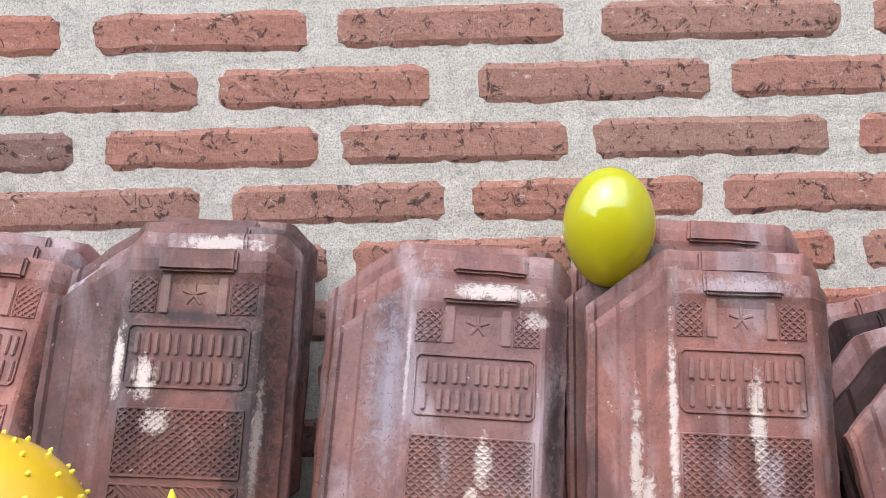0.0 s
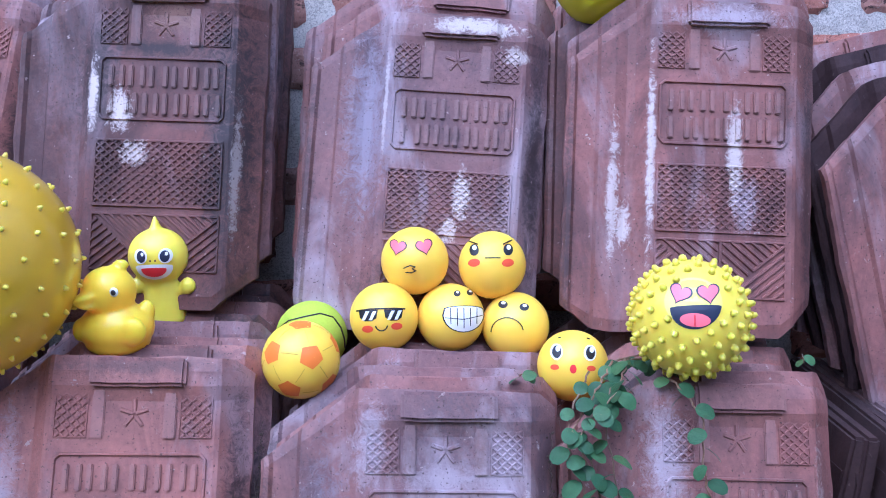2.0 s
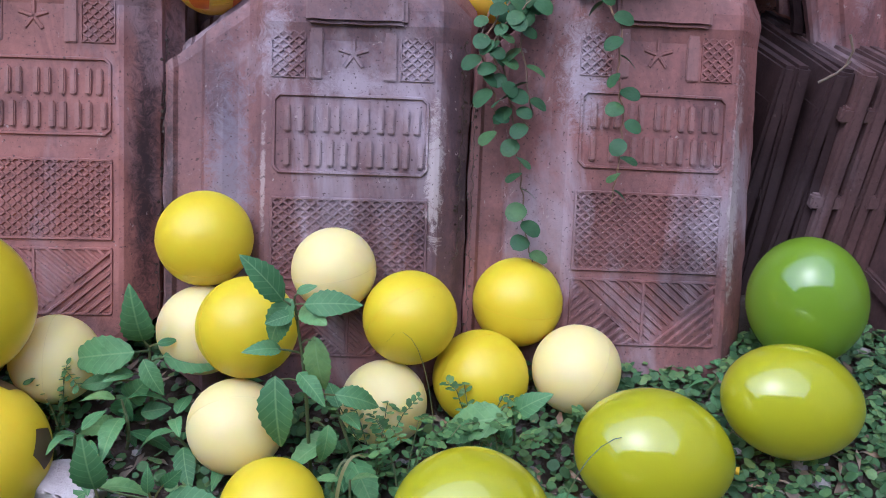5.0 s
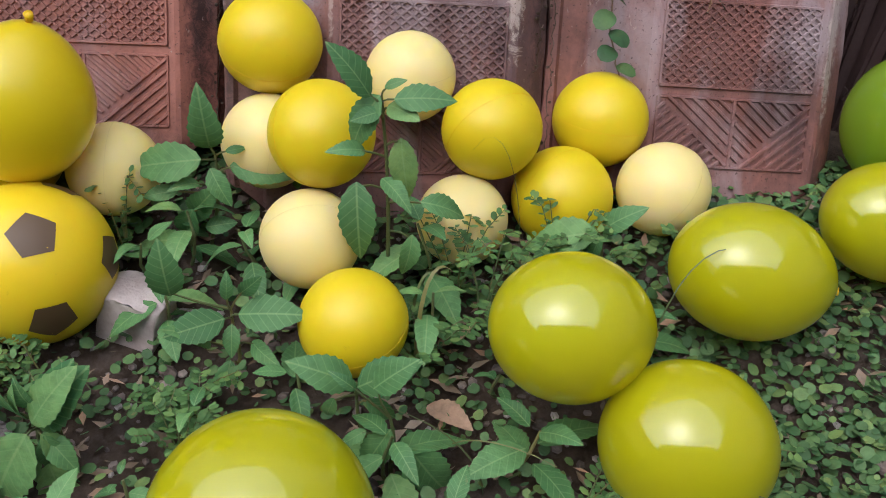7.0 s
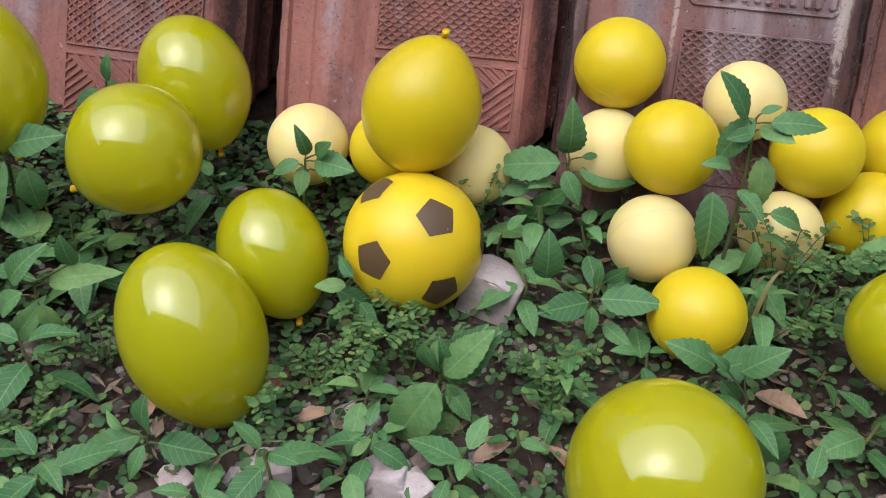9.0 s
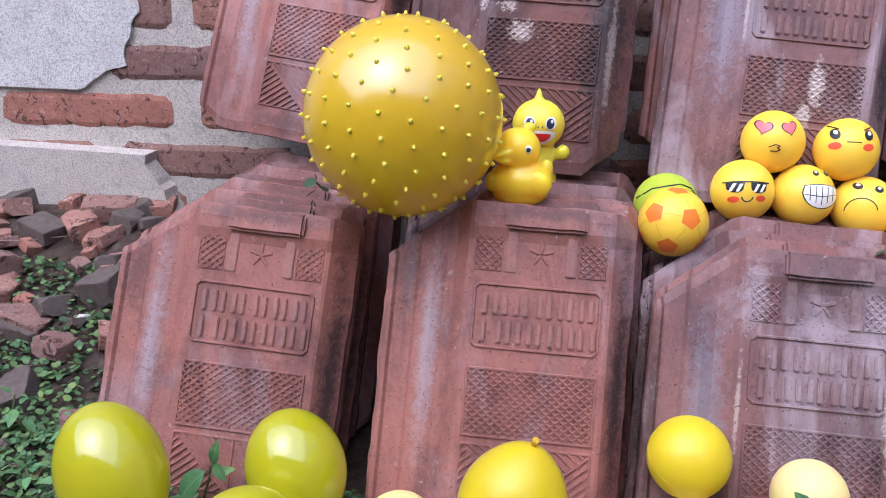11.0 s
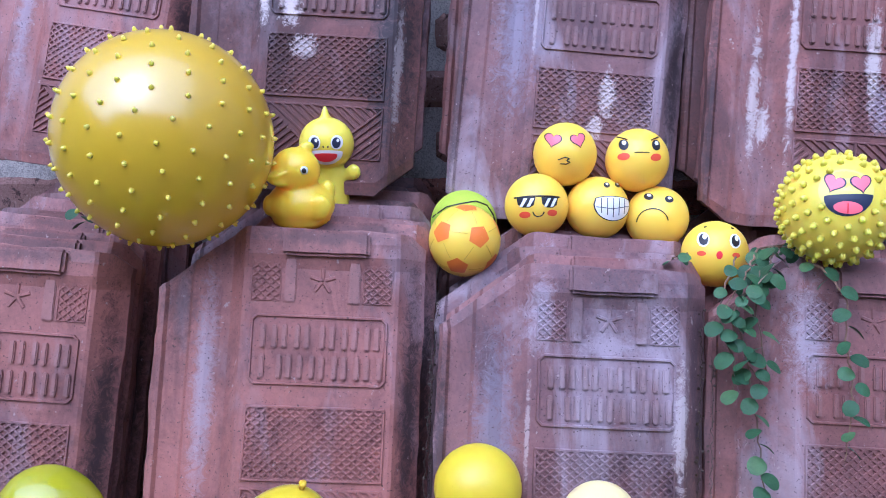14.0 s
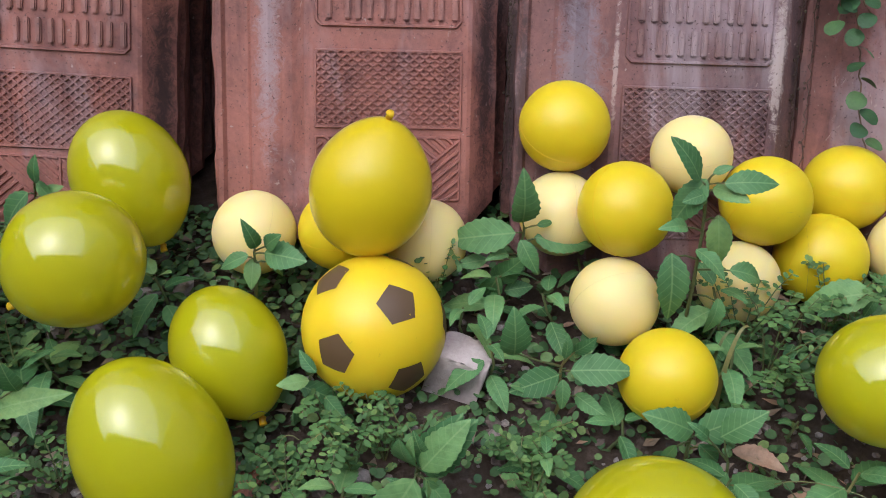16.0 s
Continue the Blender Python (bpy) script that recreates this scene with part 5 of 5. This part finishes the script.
def cover():
    """Low creeping ground cover of tiny round leaves."""
    r = random.Random(21)
    bm = bmesh.new()
    made = 0
    while made < 46000:
        x, y = r.uniform(-1.1, 0.85), r.uniform(0.02, 0.64)
        if x < -0.66 and r.random() < 0.35:
            y = r.uniform(0.6, 0.86)
        bare = noise.noise(Vector((x * 6.5, y * 6.5, 4.2)))
        keep = 0.6 - 1.1 * bare + (0.5 if x > 0.16 else 0.0) + (0.25 if x < -0.45 else 0.0)
        if -0.30 < x < 0.14 and y < 0.45:
            keep -= 0.30
        if r.random() > keep:
            continue
        made += 1
        l = r.uniform(0.004, 0.0105) * (0.6 if x < -0.36 and y < 0.36 and r.random() < 0.7 else 1.0)
        z = ground_z(x, y) + r.uniform(0.001, 0.014)
        m = pose(x, y, z, r.uniform(-35, 35), r.uniform(-35, 35), r.uniform(0, 360))
        pts = [(-0.5, 0, 0), (-0.3, 0.36, 0.04), (0.1, 0.45, 0.05), (0.42, 0.28, 0.02), (0.5, 0, -0.05), (0.42, -0.28, 0.02), (0.1, -0.45, 0.05), (-0.3, -0.36, 0.04)]
        bm.faces.new([bm.verts.new(m @ (Vector(p) * l)) for p in pts])
    ob = new("ground_cover", finish(bm, "ground_cover", LEAF_SMALL))
    tagged(ob, "creeping carpet of tiny round green leaves", "ground cover", kind="stuff")


def litter():
    r = random.Random(33)
    ico = bmesh.new()
    bmesh.ops.create_icosphere(ico, subdivisions=1, radius=1)
    ico.verts.ensure_lookup_table()
    base = [v.co.copy() for v in ico.verts]
    tris = [[v.index for v in f.verts] for f in ico.faces]
    ico.free()
    verts, faces = [], []
    for _ in range(7000):
        x, y = r.uniform(-1.1, 0.8), r.uniform(0.05, 0.63)
        s = r.uniform(0.0012, 0.0045) * (2.6 if r.random() < 0.07 else 1)
        m = pose(x, y, ground_z(x, y) + s * 0.3, 0, 0, r.uniform(0, 360))
        sq = Vector((r.uniform(0.7, 1.3), r.uniform(0.7, 1.2), r.uniform(0.4, 0.8))) * s
        n = len(verts)
        verts += [m @ (Vector((v.x * sq.x, v.y * sq.y, v.z * sq.z)) * r.uniform(0.8, 1.15)) for v in base]
        faces += [[n + k for k in f] for f in tris]
    me = bpy.data.meshes.new("gravel")
    me.from_pydata(verts, [], faces)
    me.materials.append(GRAVEL)
    tagged(new("gravel", me), "scattered small stones and brick crumbs on soil", "gravel", kind="stuff")
    bm = bmesh.new()
    for _ in range(2400):
        x, y = r.uniform(-1.0, 0.6), r.uniform(0.08, 0.60)
        l = r.uniform(0.006, 0.02)
        m = pose(x, y, ground_z(x, y) + r.uniform(0.002, 0.010), r.uniform(-25, 25), r.uniform(-25, 25), r.uniform(0, 360))
        w = r.uniform(0.06, 0.3)
        bm.faces.new([bm.verts.new(m @ (Vector(p) * l)) for p in ((-0.5, 0, 0), (-0.1, w, 0.05), (0.5, 0, 0), (-0.1, -w, 0.02))])
    tagged(new("leaf_litter", finish(bm, "leaf_litter", DRY)), "dry brown leaf scraps and bits of straw", "leaf litter", kind="stuff")


cover()
litter()


def stone(name, c, size, seed, material, label, category="stone", blunt=0.66):
    bm = bmesh.new()
    bmesh.ops.create_icosphere(bm, subdivisions=4, radius=1)
    for v in bm.verts:
        n = v.co.normalized()
        k = 1 + 0.40 * noise.noise(n * 1.3 + Vector((seed, 0, 0))) + 0.12 * noise.noise(n * 3.1 + Vector((0, seed, 0))) + 0.04 * noise.noise(n * 9 + Vector((0, 0, seed)))
        q = n * k
        q = Vector([max(-blunt, min(blunt, t)) for t in q])
        v.co = Vector((q.x * size[0], q.y * size[1], q.z * size[2]))
    ob = new(name, finish(bm, name, material, True))
    ob.matrix_basis = pose(*c, seed * 7 % 20, seed * 11 % 20, seed * 40)
    return tagged(ob, label, category)


stone("stone", (-0.172, 0.452, 0.028), (0.034, 0.026, 0.034), 8.6, STONE, "pale pinkish lump of broken rubble in soil", blunt=0.62)
rq = random.Random(19)
for x, y, w in ((-0.265, 0.345, 0.011), (-0.251, 0.333, 0.014), (-0.303, 0.284, 0.018), (-0.226, 0.290, 0.020), (-0.205, 0.283, 0.015), (-0.358, 0.262, 0.014), (-0.40, 0.335, 0.010), (-0.62, 0.30, 0.016), (-0.66, 0.36, 0.014), (-0.56, 0.29, 0.012), (-0.14, 0.275, 0.013)):
    stone("stone", (x, y, ground_z(x, y) + w * 0.2), (w * rq.uniform(1.0, 1.5), w, w * 0.6), rq.uniform(0, 30), STONE, "small grey lump of broken rubble in soil", blunt=0.7)
for x, y, w in ((-0.321, 0.371, 0.016), (-0.335, 0.385, 0.011), (-0.70, 0.33, 0.022)):
    stone("brick_chip", (x, y, ground_z(x, y)), (w * 1.3, w, w * 0.6), rq.uniform(0, 30), BRICK, "reddish chip of broken brick in soil", "brick chip")


def dry_leaf(x, y, z, length, rz, seed):
    ob = new("dry_leaf", leaf_mesh("dry_leaf", DRY, width=0.2, fold=0.3, droop=-0.1))
    ob.matrix_basis = pose(x, y, z, 10, -5, rz) @ Matrix.Scale(length, 4)
    tagged(ob, "curled dry brown leaf lying on soil", "dry leaf", "dry leaves")


for i, (x, y, l, rz) in enumerate([(0.025, 0.398, 0.042, -45), (0.055, 0.362, 0.03, -40), (-0.17, 0.308, 0.03, 35), (-0.30, 0.33, 0.03, 20), (-0.26, 0.36, 0.025, 80), (-0.10, 0.31, 0.03, 140), (0.03, 0.44, 0.03, 30), (-0.40, 0.31, 0.03, 100), (-0.66, 0.38, 0.035, 50)]):
    dry_leaf(x, y, ground_z(x, y) + 0.006, l, rz, i)


def grass(x, y, h, dx, dy, w, seed):
    bm = bmesh.new()
    n = 10
    side = Vector((-dy, dx, 0)).normalized() if (dx or dy) else Vector((1, 0, 0))
    L, Rr = [], []
    for k in range(n + 1):
        s = k / n
        p = Vector((dx * s * s, dy * s * s, h * math.sin(s * 1.9) / math.sin(1.9) if s < 0.83 else h * math.sin(0.83 * 1.9 + (s - 0.83) * 2.4) / math.sin(1.9)))
        q = side * w * (1 - s * 0.8)
        L.append(bm.verts.new(p + q + Vector((0, 0, w * 0.3))))
        Rr.append(bm.verts.new(p - q))
    for k in range(n):
        bm.faces.new((L[k], Rr[k], Rr[k + 1], L[k + 1]))
    ob = new("grass_blade", finish(bm, "grass_blade", STEM, True))
    ob.matrix_basis = pose(x, y, ground_z(x, y) - 0.002)
    tagged(ob, "thin arching green grass blade", "grass", "grass blades")


for i, a in enumerate([(0.085, 0.470, 0.125, -0.035, 0.01, 0.0012), (0.012, 0.440, 0.06, 0.018, 0.01, 0.0022), (0.06, 0.34, 0.05, -0.09, 0.03, 0.0011), (0.20, 0.30, 0.06, 0.01, 0.02, 0.0014), (0.22, 0.30, 0.05, -0.03, 0.0, 0.0014),
                       (0.16, 0.41, 0.10, 0.06, 0.03, 0.0008), (-0.50, 0.27, 0.05, 0.01, 0.01, 0.0016), (-0.34, 0.265, 0.03, 0.05, 0.02, 0.0016), (-0.30, 0.37, 0.05, 0.02, 0.0, 0.001), (-0.60, 0.43, 0.06, 0.02, 0.0, 0.0012), (0.016, 0.425, 0.075, 0.022, 0.02, 0.0026), (-0.30, 0.40, 0.04, -0.02, -0.01, 0.0012), (-0.27, 0.33, 0.03, 0.03, 0.01, 0.0012), (0.03, 0.36, 0.04, 0.07, -0.03, 0.0009)]):
    grass(*a, i)


# ---- creeper on the tiles ----
def creeper(pts, seed, label, every=0.0072, size=(0.012, 0.019)):
    r = random.Random(seed)
    ob = thing("creeper", Matrix(), label, "vine", "creepers")
    path = [Vector(p) for p in pts]
    fine = []
    for p, q in zip(path, path[1:]):
        n = max(2, int((q - p).length / 0.006))
        fine += [p.lerp(q, k / n) + Vector((r.uniform(-0.0015, 0.0015), 0, 0)) for k in range(n)]
    part("stem", add_tube(bmesh.new(), fine, 0.0010, 0.0006, 5), TWIG, ob)
    run, side = 0.0, 1
    for p, q in zip(fine, fine[1:]):
        run += (q - p).length
        if run > every:
            run, side = 0.0, -side
            d = (q - p).normalized()
            piece("leaf", ROUND_ME, ob, Matrix.Translation(p + Vector((0.0, -0.004, 0))) @ pose(0, 0, 0, 0, r.uniform(10, 40), -90 + side * r.uniform(38, 85)) @ pose(0, 0, 0, r.uniform(-35, 35) , 0, 0) @ Matrix.Scale(r.uniform(*size), 4))
    return ob


def face_y(z):
    """The front of the lower tiles at a height."""
    return 0.553 + 0.405 * (z - 0.05)


def down(*xz):
    return [(x, face_y(z) - 0.006 + extra, z) for x, z, extra in xz]


V = "green creeper with round leaves trailing down roof tiles"
creeper([(0.205, 0.735, 0.345), (0.165, 0.722, 0.342)] + down((0.145, 0.328, 0.01), (0.128, 0.306, 0.006), (0.136, 0.275, 0.006), (0.143, 0.24, 0.01), (0.148, 0.205, 0.012), (0.150, 0.17, 0.012), (0.160, 0.135, 0.012), (0.165, 0.112, 0.012)), 1, V)
creeper([(0.17, 0.715, 0.345)] + down((0.150, 0.332, 0.008), (0.146, 0.300, 0.006), (0.152, 0.270, 0.008), (0.160, 0.245, 0.01)), 2, V, 0.012)
creeper([(0.14, 0.705, 0.338)] + down((0.118, 0.318, 0.006), (0.115, 0.295, 0.006), (0.126, 0.265, 0.006), (0.128, 0.230, 0.01)), 7, V, 0.013)
creeper([(0.195, 0.72, 0.342)] + down((0.205, 0.338, 0.004), (0.222, 0.315, 0), (0.219, 0.285, 0), (0.225, 0.250, 0), (0.220, 0.215, 0), (0.215, 0.185, 0)), 3, V, 0.0125, (0.012, 0.017))
creeper([(0.19, 0.715, 0.345), (0.17, 0.700, 0.350)] + down((0.155, 0.335, 0.0), (0.135, 0.318, 0.0), (0.122, 0.300, 0.0), (0.132, 0.285, 0.0)), 8, V, 0.006, (0.012, 0.018))
creeper([(0.16, 0.71, 0.345)] + down((0.135, 0.330, 0.002), (0.120, 0.310, 0.002), (0.138, 0.262, 0.004), (0.158, 0.238, 0.006)), 9, V, 0.008, (0.012, 0.018))
creeper([(0.082, 0.70, 0.337), (0.092, 0.690, 0.345), (0.10, 0.685, 0.335)], 4, "small green sprig rooted on roof tiles", 0.006, (0.009, 0.013))
creeper([(-0.46, 0.74, 0.35), (-0.462, 0.715, 0.365), (-0.455, 0.70, 0.38)], 5, "small green sprig rooted on roof tiles", 0.009, (0.012, 0.018))
creeper([(0.33, 0.74, 0.335), (0.326, 0.725, 0.345), (0.33, 0.72, 0.33)], 6, "small green sprig rooted on roof tiles", 0.012, (0.009, 0.012))

# ---- dry strands caught between the stacks ----
def dry_strand(pts, seed):
    r = random.Random(seed)
    ob = thing("dry_vine", Matrix(), "thin dead vine with crumbs of bark between tiles", "vine", "dead vines")
    path = [Vector(p) for p in pts]
    fine = [p.lerp(q, k / 9) + Vector((r.uniform(-0.0014, 0.0014), r.uniform(-0.001, 0.003), 0)) for p, q in zip(path, path[1:]) for k in range(9)]
    part("stem", add_tube(bmesh.new(), fine, 0.0004, 0.0004, 4), SOIL, ob)
    crumbs = bmesh.new()
    for p in fine:
        if r.random() < 0.55:
            blob_at = p + Vector((r.uniform(-0.003, 0.003), -0.001, 0))
            w = r.uniform(0.0006, 0.0017)
            bmesh.ops.create_icosphere(crumbs, subdivisions=1, radius=w, matrix=Matrix.Translation(blob_at))
    tagged(part("bark_crumb", crumbs, SOIL, ob), kind="stuff")


for i, (x0, x1, z0, z1, back) in enumerate([(-0.128, -0.140, 0.31, 0.10, 0.012), (-0.134, -0.132, 0.27, 0.12, 0.016), (0.104, 0.098, 0.30, 0.14, 0.014), (0.112, 0.106, 0.26, 0.08, 0.010)]):
    n = 5
    dry_strand([(x0 + (x1 - x0) * k / n, face_y(z0 + (z1 - z0) * k / n) + back, z0 + (z1 - z0) * k / n) for k in range(n + 1)], 40 + i)

# ---- dry sticks ----
for pts in ([(0.376, 0.650, 0.275), (0.388, 0.648, 0.283), (0.398, 0.650, 0.292)], [(0.393, 0.650, 0.312), (0.397, 0.648, 0.300), (0.394, 0.650, 0.288)], [(-0.965, 0.86, 0.225), (-0.90, 0.875, 0.226), (-0.83, 0.90, 0.232)]):
    tagged(new("stick", finish(add_tube(bmesh.new(), pts, 0.0012, 0.0007, 6), "stick", DRY)), "thin pale dry stick caught among tiles and rubble", "stick")

# ---- plaster and rubble by the wall ----
def slab(name, pts, y0, y1, material, label, seed):
    """A flat crust with a ragged rim."""
    bm = bmesh.new()
    rim = []
    for (ax, az), (bx, bz) in zip(pts, pts[1:] + pts[:1]):
        for k in range(8):
            s = k / 8
            x, z = ax + (bx - ax) * s, az + (bz - az) * s
            rim.append((x + 0.012 * noise.noise(Vector((x * 40, z * 40, seed))), z + 0.012 * noise.noise(Vector((x * 40, z * 40, seed + 5)))))
    f = [bm.verts.new((x, y0, z)) for x, z in rim]
    g = [bm.verts.new((x, y1, z)) for x, z in rim]
    bm.faces.new(f)
    n = len(rim)
    for k in range(n):
        bm.faces.new((f[k], g[k], g[(k + 1) % n], f[(k + 1) % n]))
    bmesh.ops.recalc_face_normals(bm, faces=bm.faces[:])
    ob = new(name, finish(bm, name, material))
    return tagged(ob, label, "plaster", kind="structure")


slab("plaster_coat", [(-2.38, 0.38), (-0.90, 0.40), (-0.83, 0.44), (-0.80, 0.52), (-0.81, 0.58), (-0.79, 0.66), (-0.80, 0.8), (-0.78, 2.55), (-2.38, 2.55)], WALL_Y - 0.016, WALL_Y + 0.02, PLASTER, "flaking white plaster on the brick wall", 2.0)
slab("plaster_footing", [(-2.38, 0.20), (-0.82, 0.17), (-0.75, 0.24), (-0.79, 0.32), (-2.38, 0.34)], WALL_Y - 0.05, WALL_Y + 0.02, MORTAR, "rough grey cement footing along the wall", 6.0)
rr = random.Random(8)
for i in range(90):
    x, y = rr.uniform(-1.15, -0.68), rr.uniform(0.64, 1.0)
    s = rr.uniform(0.010, 0.036)
    z = ground_z(x, y) + 0.005
    stone("rubble", (x, y, z), (s * rr.uniform(0.9, 1.6), s, s * rr.uniform(0.5, 0.9)), rr.uniform(0, 30), rr.choice((BRICK, BRICK, BRICK, BRICK, GRAVEL)), "broken lump of brick and mortar rubble at the wall")
stone("rubble", (-0.78, 0.80, 0.150), (0.028, 0.02, 0.022), 12.0, PLASTER, "white lump of plaster rubble at the wall")


# ---- bricks, laid in courses ----
def brick_mesh(seed, length):
    bm = box(-length / 2, length / 2, -0.013, 0.05, -0.0235, 0.0235)
    bmesh.ops.subdivide_edges(bm, edges=[e for e in bm.edges if abs(e.verts[0].co.x - e.verts[1].co.x) > 0.1], cuts=23)
    bmesh.ops.subdivide_edges(bm, edges=[e for e in bm.edges if abs(e.verts[0].co.z - e.verts[1].co.z) > 0.02], cuts=5)
    for v in bm.verts:
        p = v.co.copy()
        ex = max(0.0, 1 - (length / 2 - abs(p.x)) / 0.009)
        ez = max(0.0, 1 - (0.0235 - abs(p.z)) / 0.008)
        if p.y < 0:
            v.co.y += 0.0030 * max(ex, ez) ** 3 + 0.0012 * noise.noise(p * 40 + Vector((seed, 0, 0))) + 0.0010 * noise.noise(p * 140 + Vector((0, seed, 0)))
        # corners knocked round, arrises a little worn
        v.co.z -= math.copysign(0.0060 * ex * ez, p.z)
        v.co.x -= math.copysign(0.0050 * ex * ez, p.x)
        v.co.x += 0.0022 * ex * noise.noise(Vector((seed, p.y * 20, p.z * 70)))
        v.co.z += 0.0028 * noise.noise(Vector((p.x * 22, seed, math.copysign(3, p.z)))) + 0.0015 * noise.noise(Vector((p.x * 90, seed, math.copysign(5, p.z))))
    return finish(bm, "brick", BRICK)


def lay(x0, x1, z, seed):
    x = (x0 + x1) / 2
    piece("brick", brick_mesh(seed, x1 - x0), wall, pose(x, WALL_Y, z + 0.016 * x, 0, -0.9 + rw.uniform(-0.4, 0.4), 0))


rw = random.Random(14)
# the courses in plain sight, brick by brick
COURSES = {
    2: ((-0.709, -0.444), (-0.405, -0.156), (-0.121, 0.144), (0.187, 0.466), (0.505, 0.765)),
    1: ((-0.552, -0.283), (-0.260, -0.014), (0.042, 0.312), (0.338, 0.597)),
    0: ((-0.704, -0.430), (-0.394, -0.144), (-0.118, 0.146), (0.176, 0.450), (0.486, 0.754)),
    -1: ((-0.554, -0.282), (-0.246, 0.004), (0.034, 0.303), (0.328, 0.589)),
    -2: ((-0.686, -0.416), (-0.385, -0.135), (-0.105, 0.148), (0.194, 0.457), (0.490, 0.752)),
}
for row in range(-9, 6):
    z = 0.7935 + 0.0680 * row
    first = (-0.134 if row % 2 == 0 else -0.272) + rw.uniform(-0.012, 0.012)
    spans = list(COURSES.get(row, ()))
    for k in range(-4, 4):
        x = first + k * PITCH + rw.uniform(-0.006, 0.006)
        if not any(a - 0.10 < x + BRICK_L / 2 < b + 0.10 for a, b in spans):
            spans.append((x, x + BRICK_L))
    for k, (a, b) in enumerate(spans):
        if (a + b) / 2 < 1.1 and (a + b) / 2 > (-0.95 if z > 0.40 else -1.25):
            lay(a, b, z, 7.3 * k + 3.1 * row)
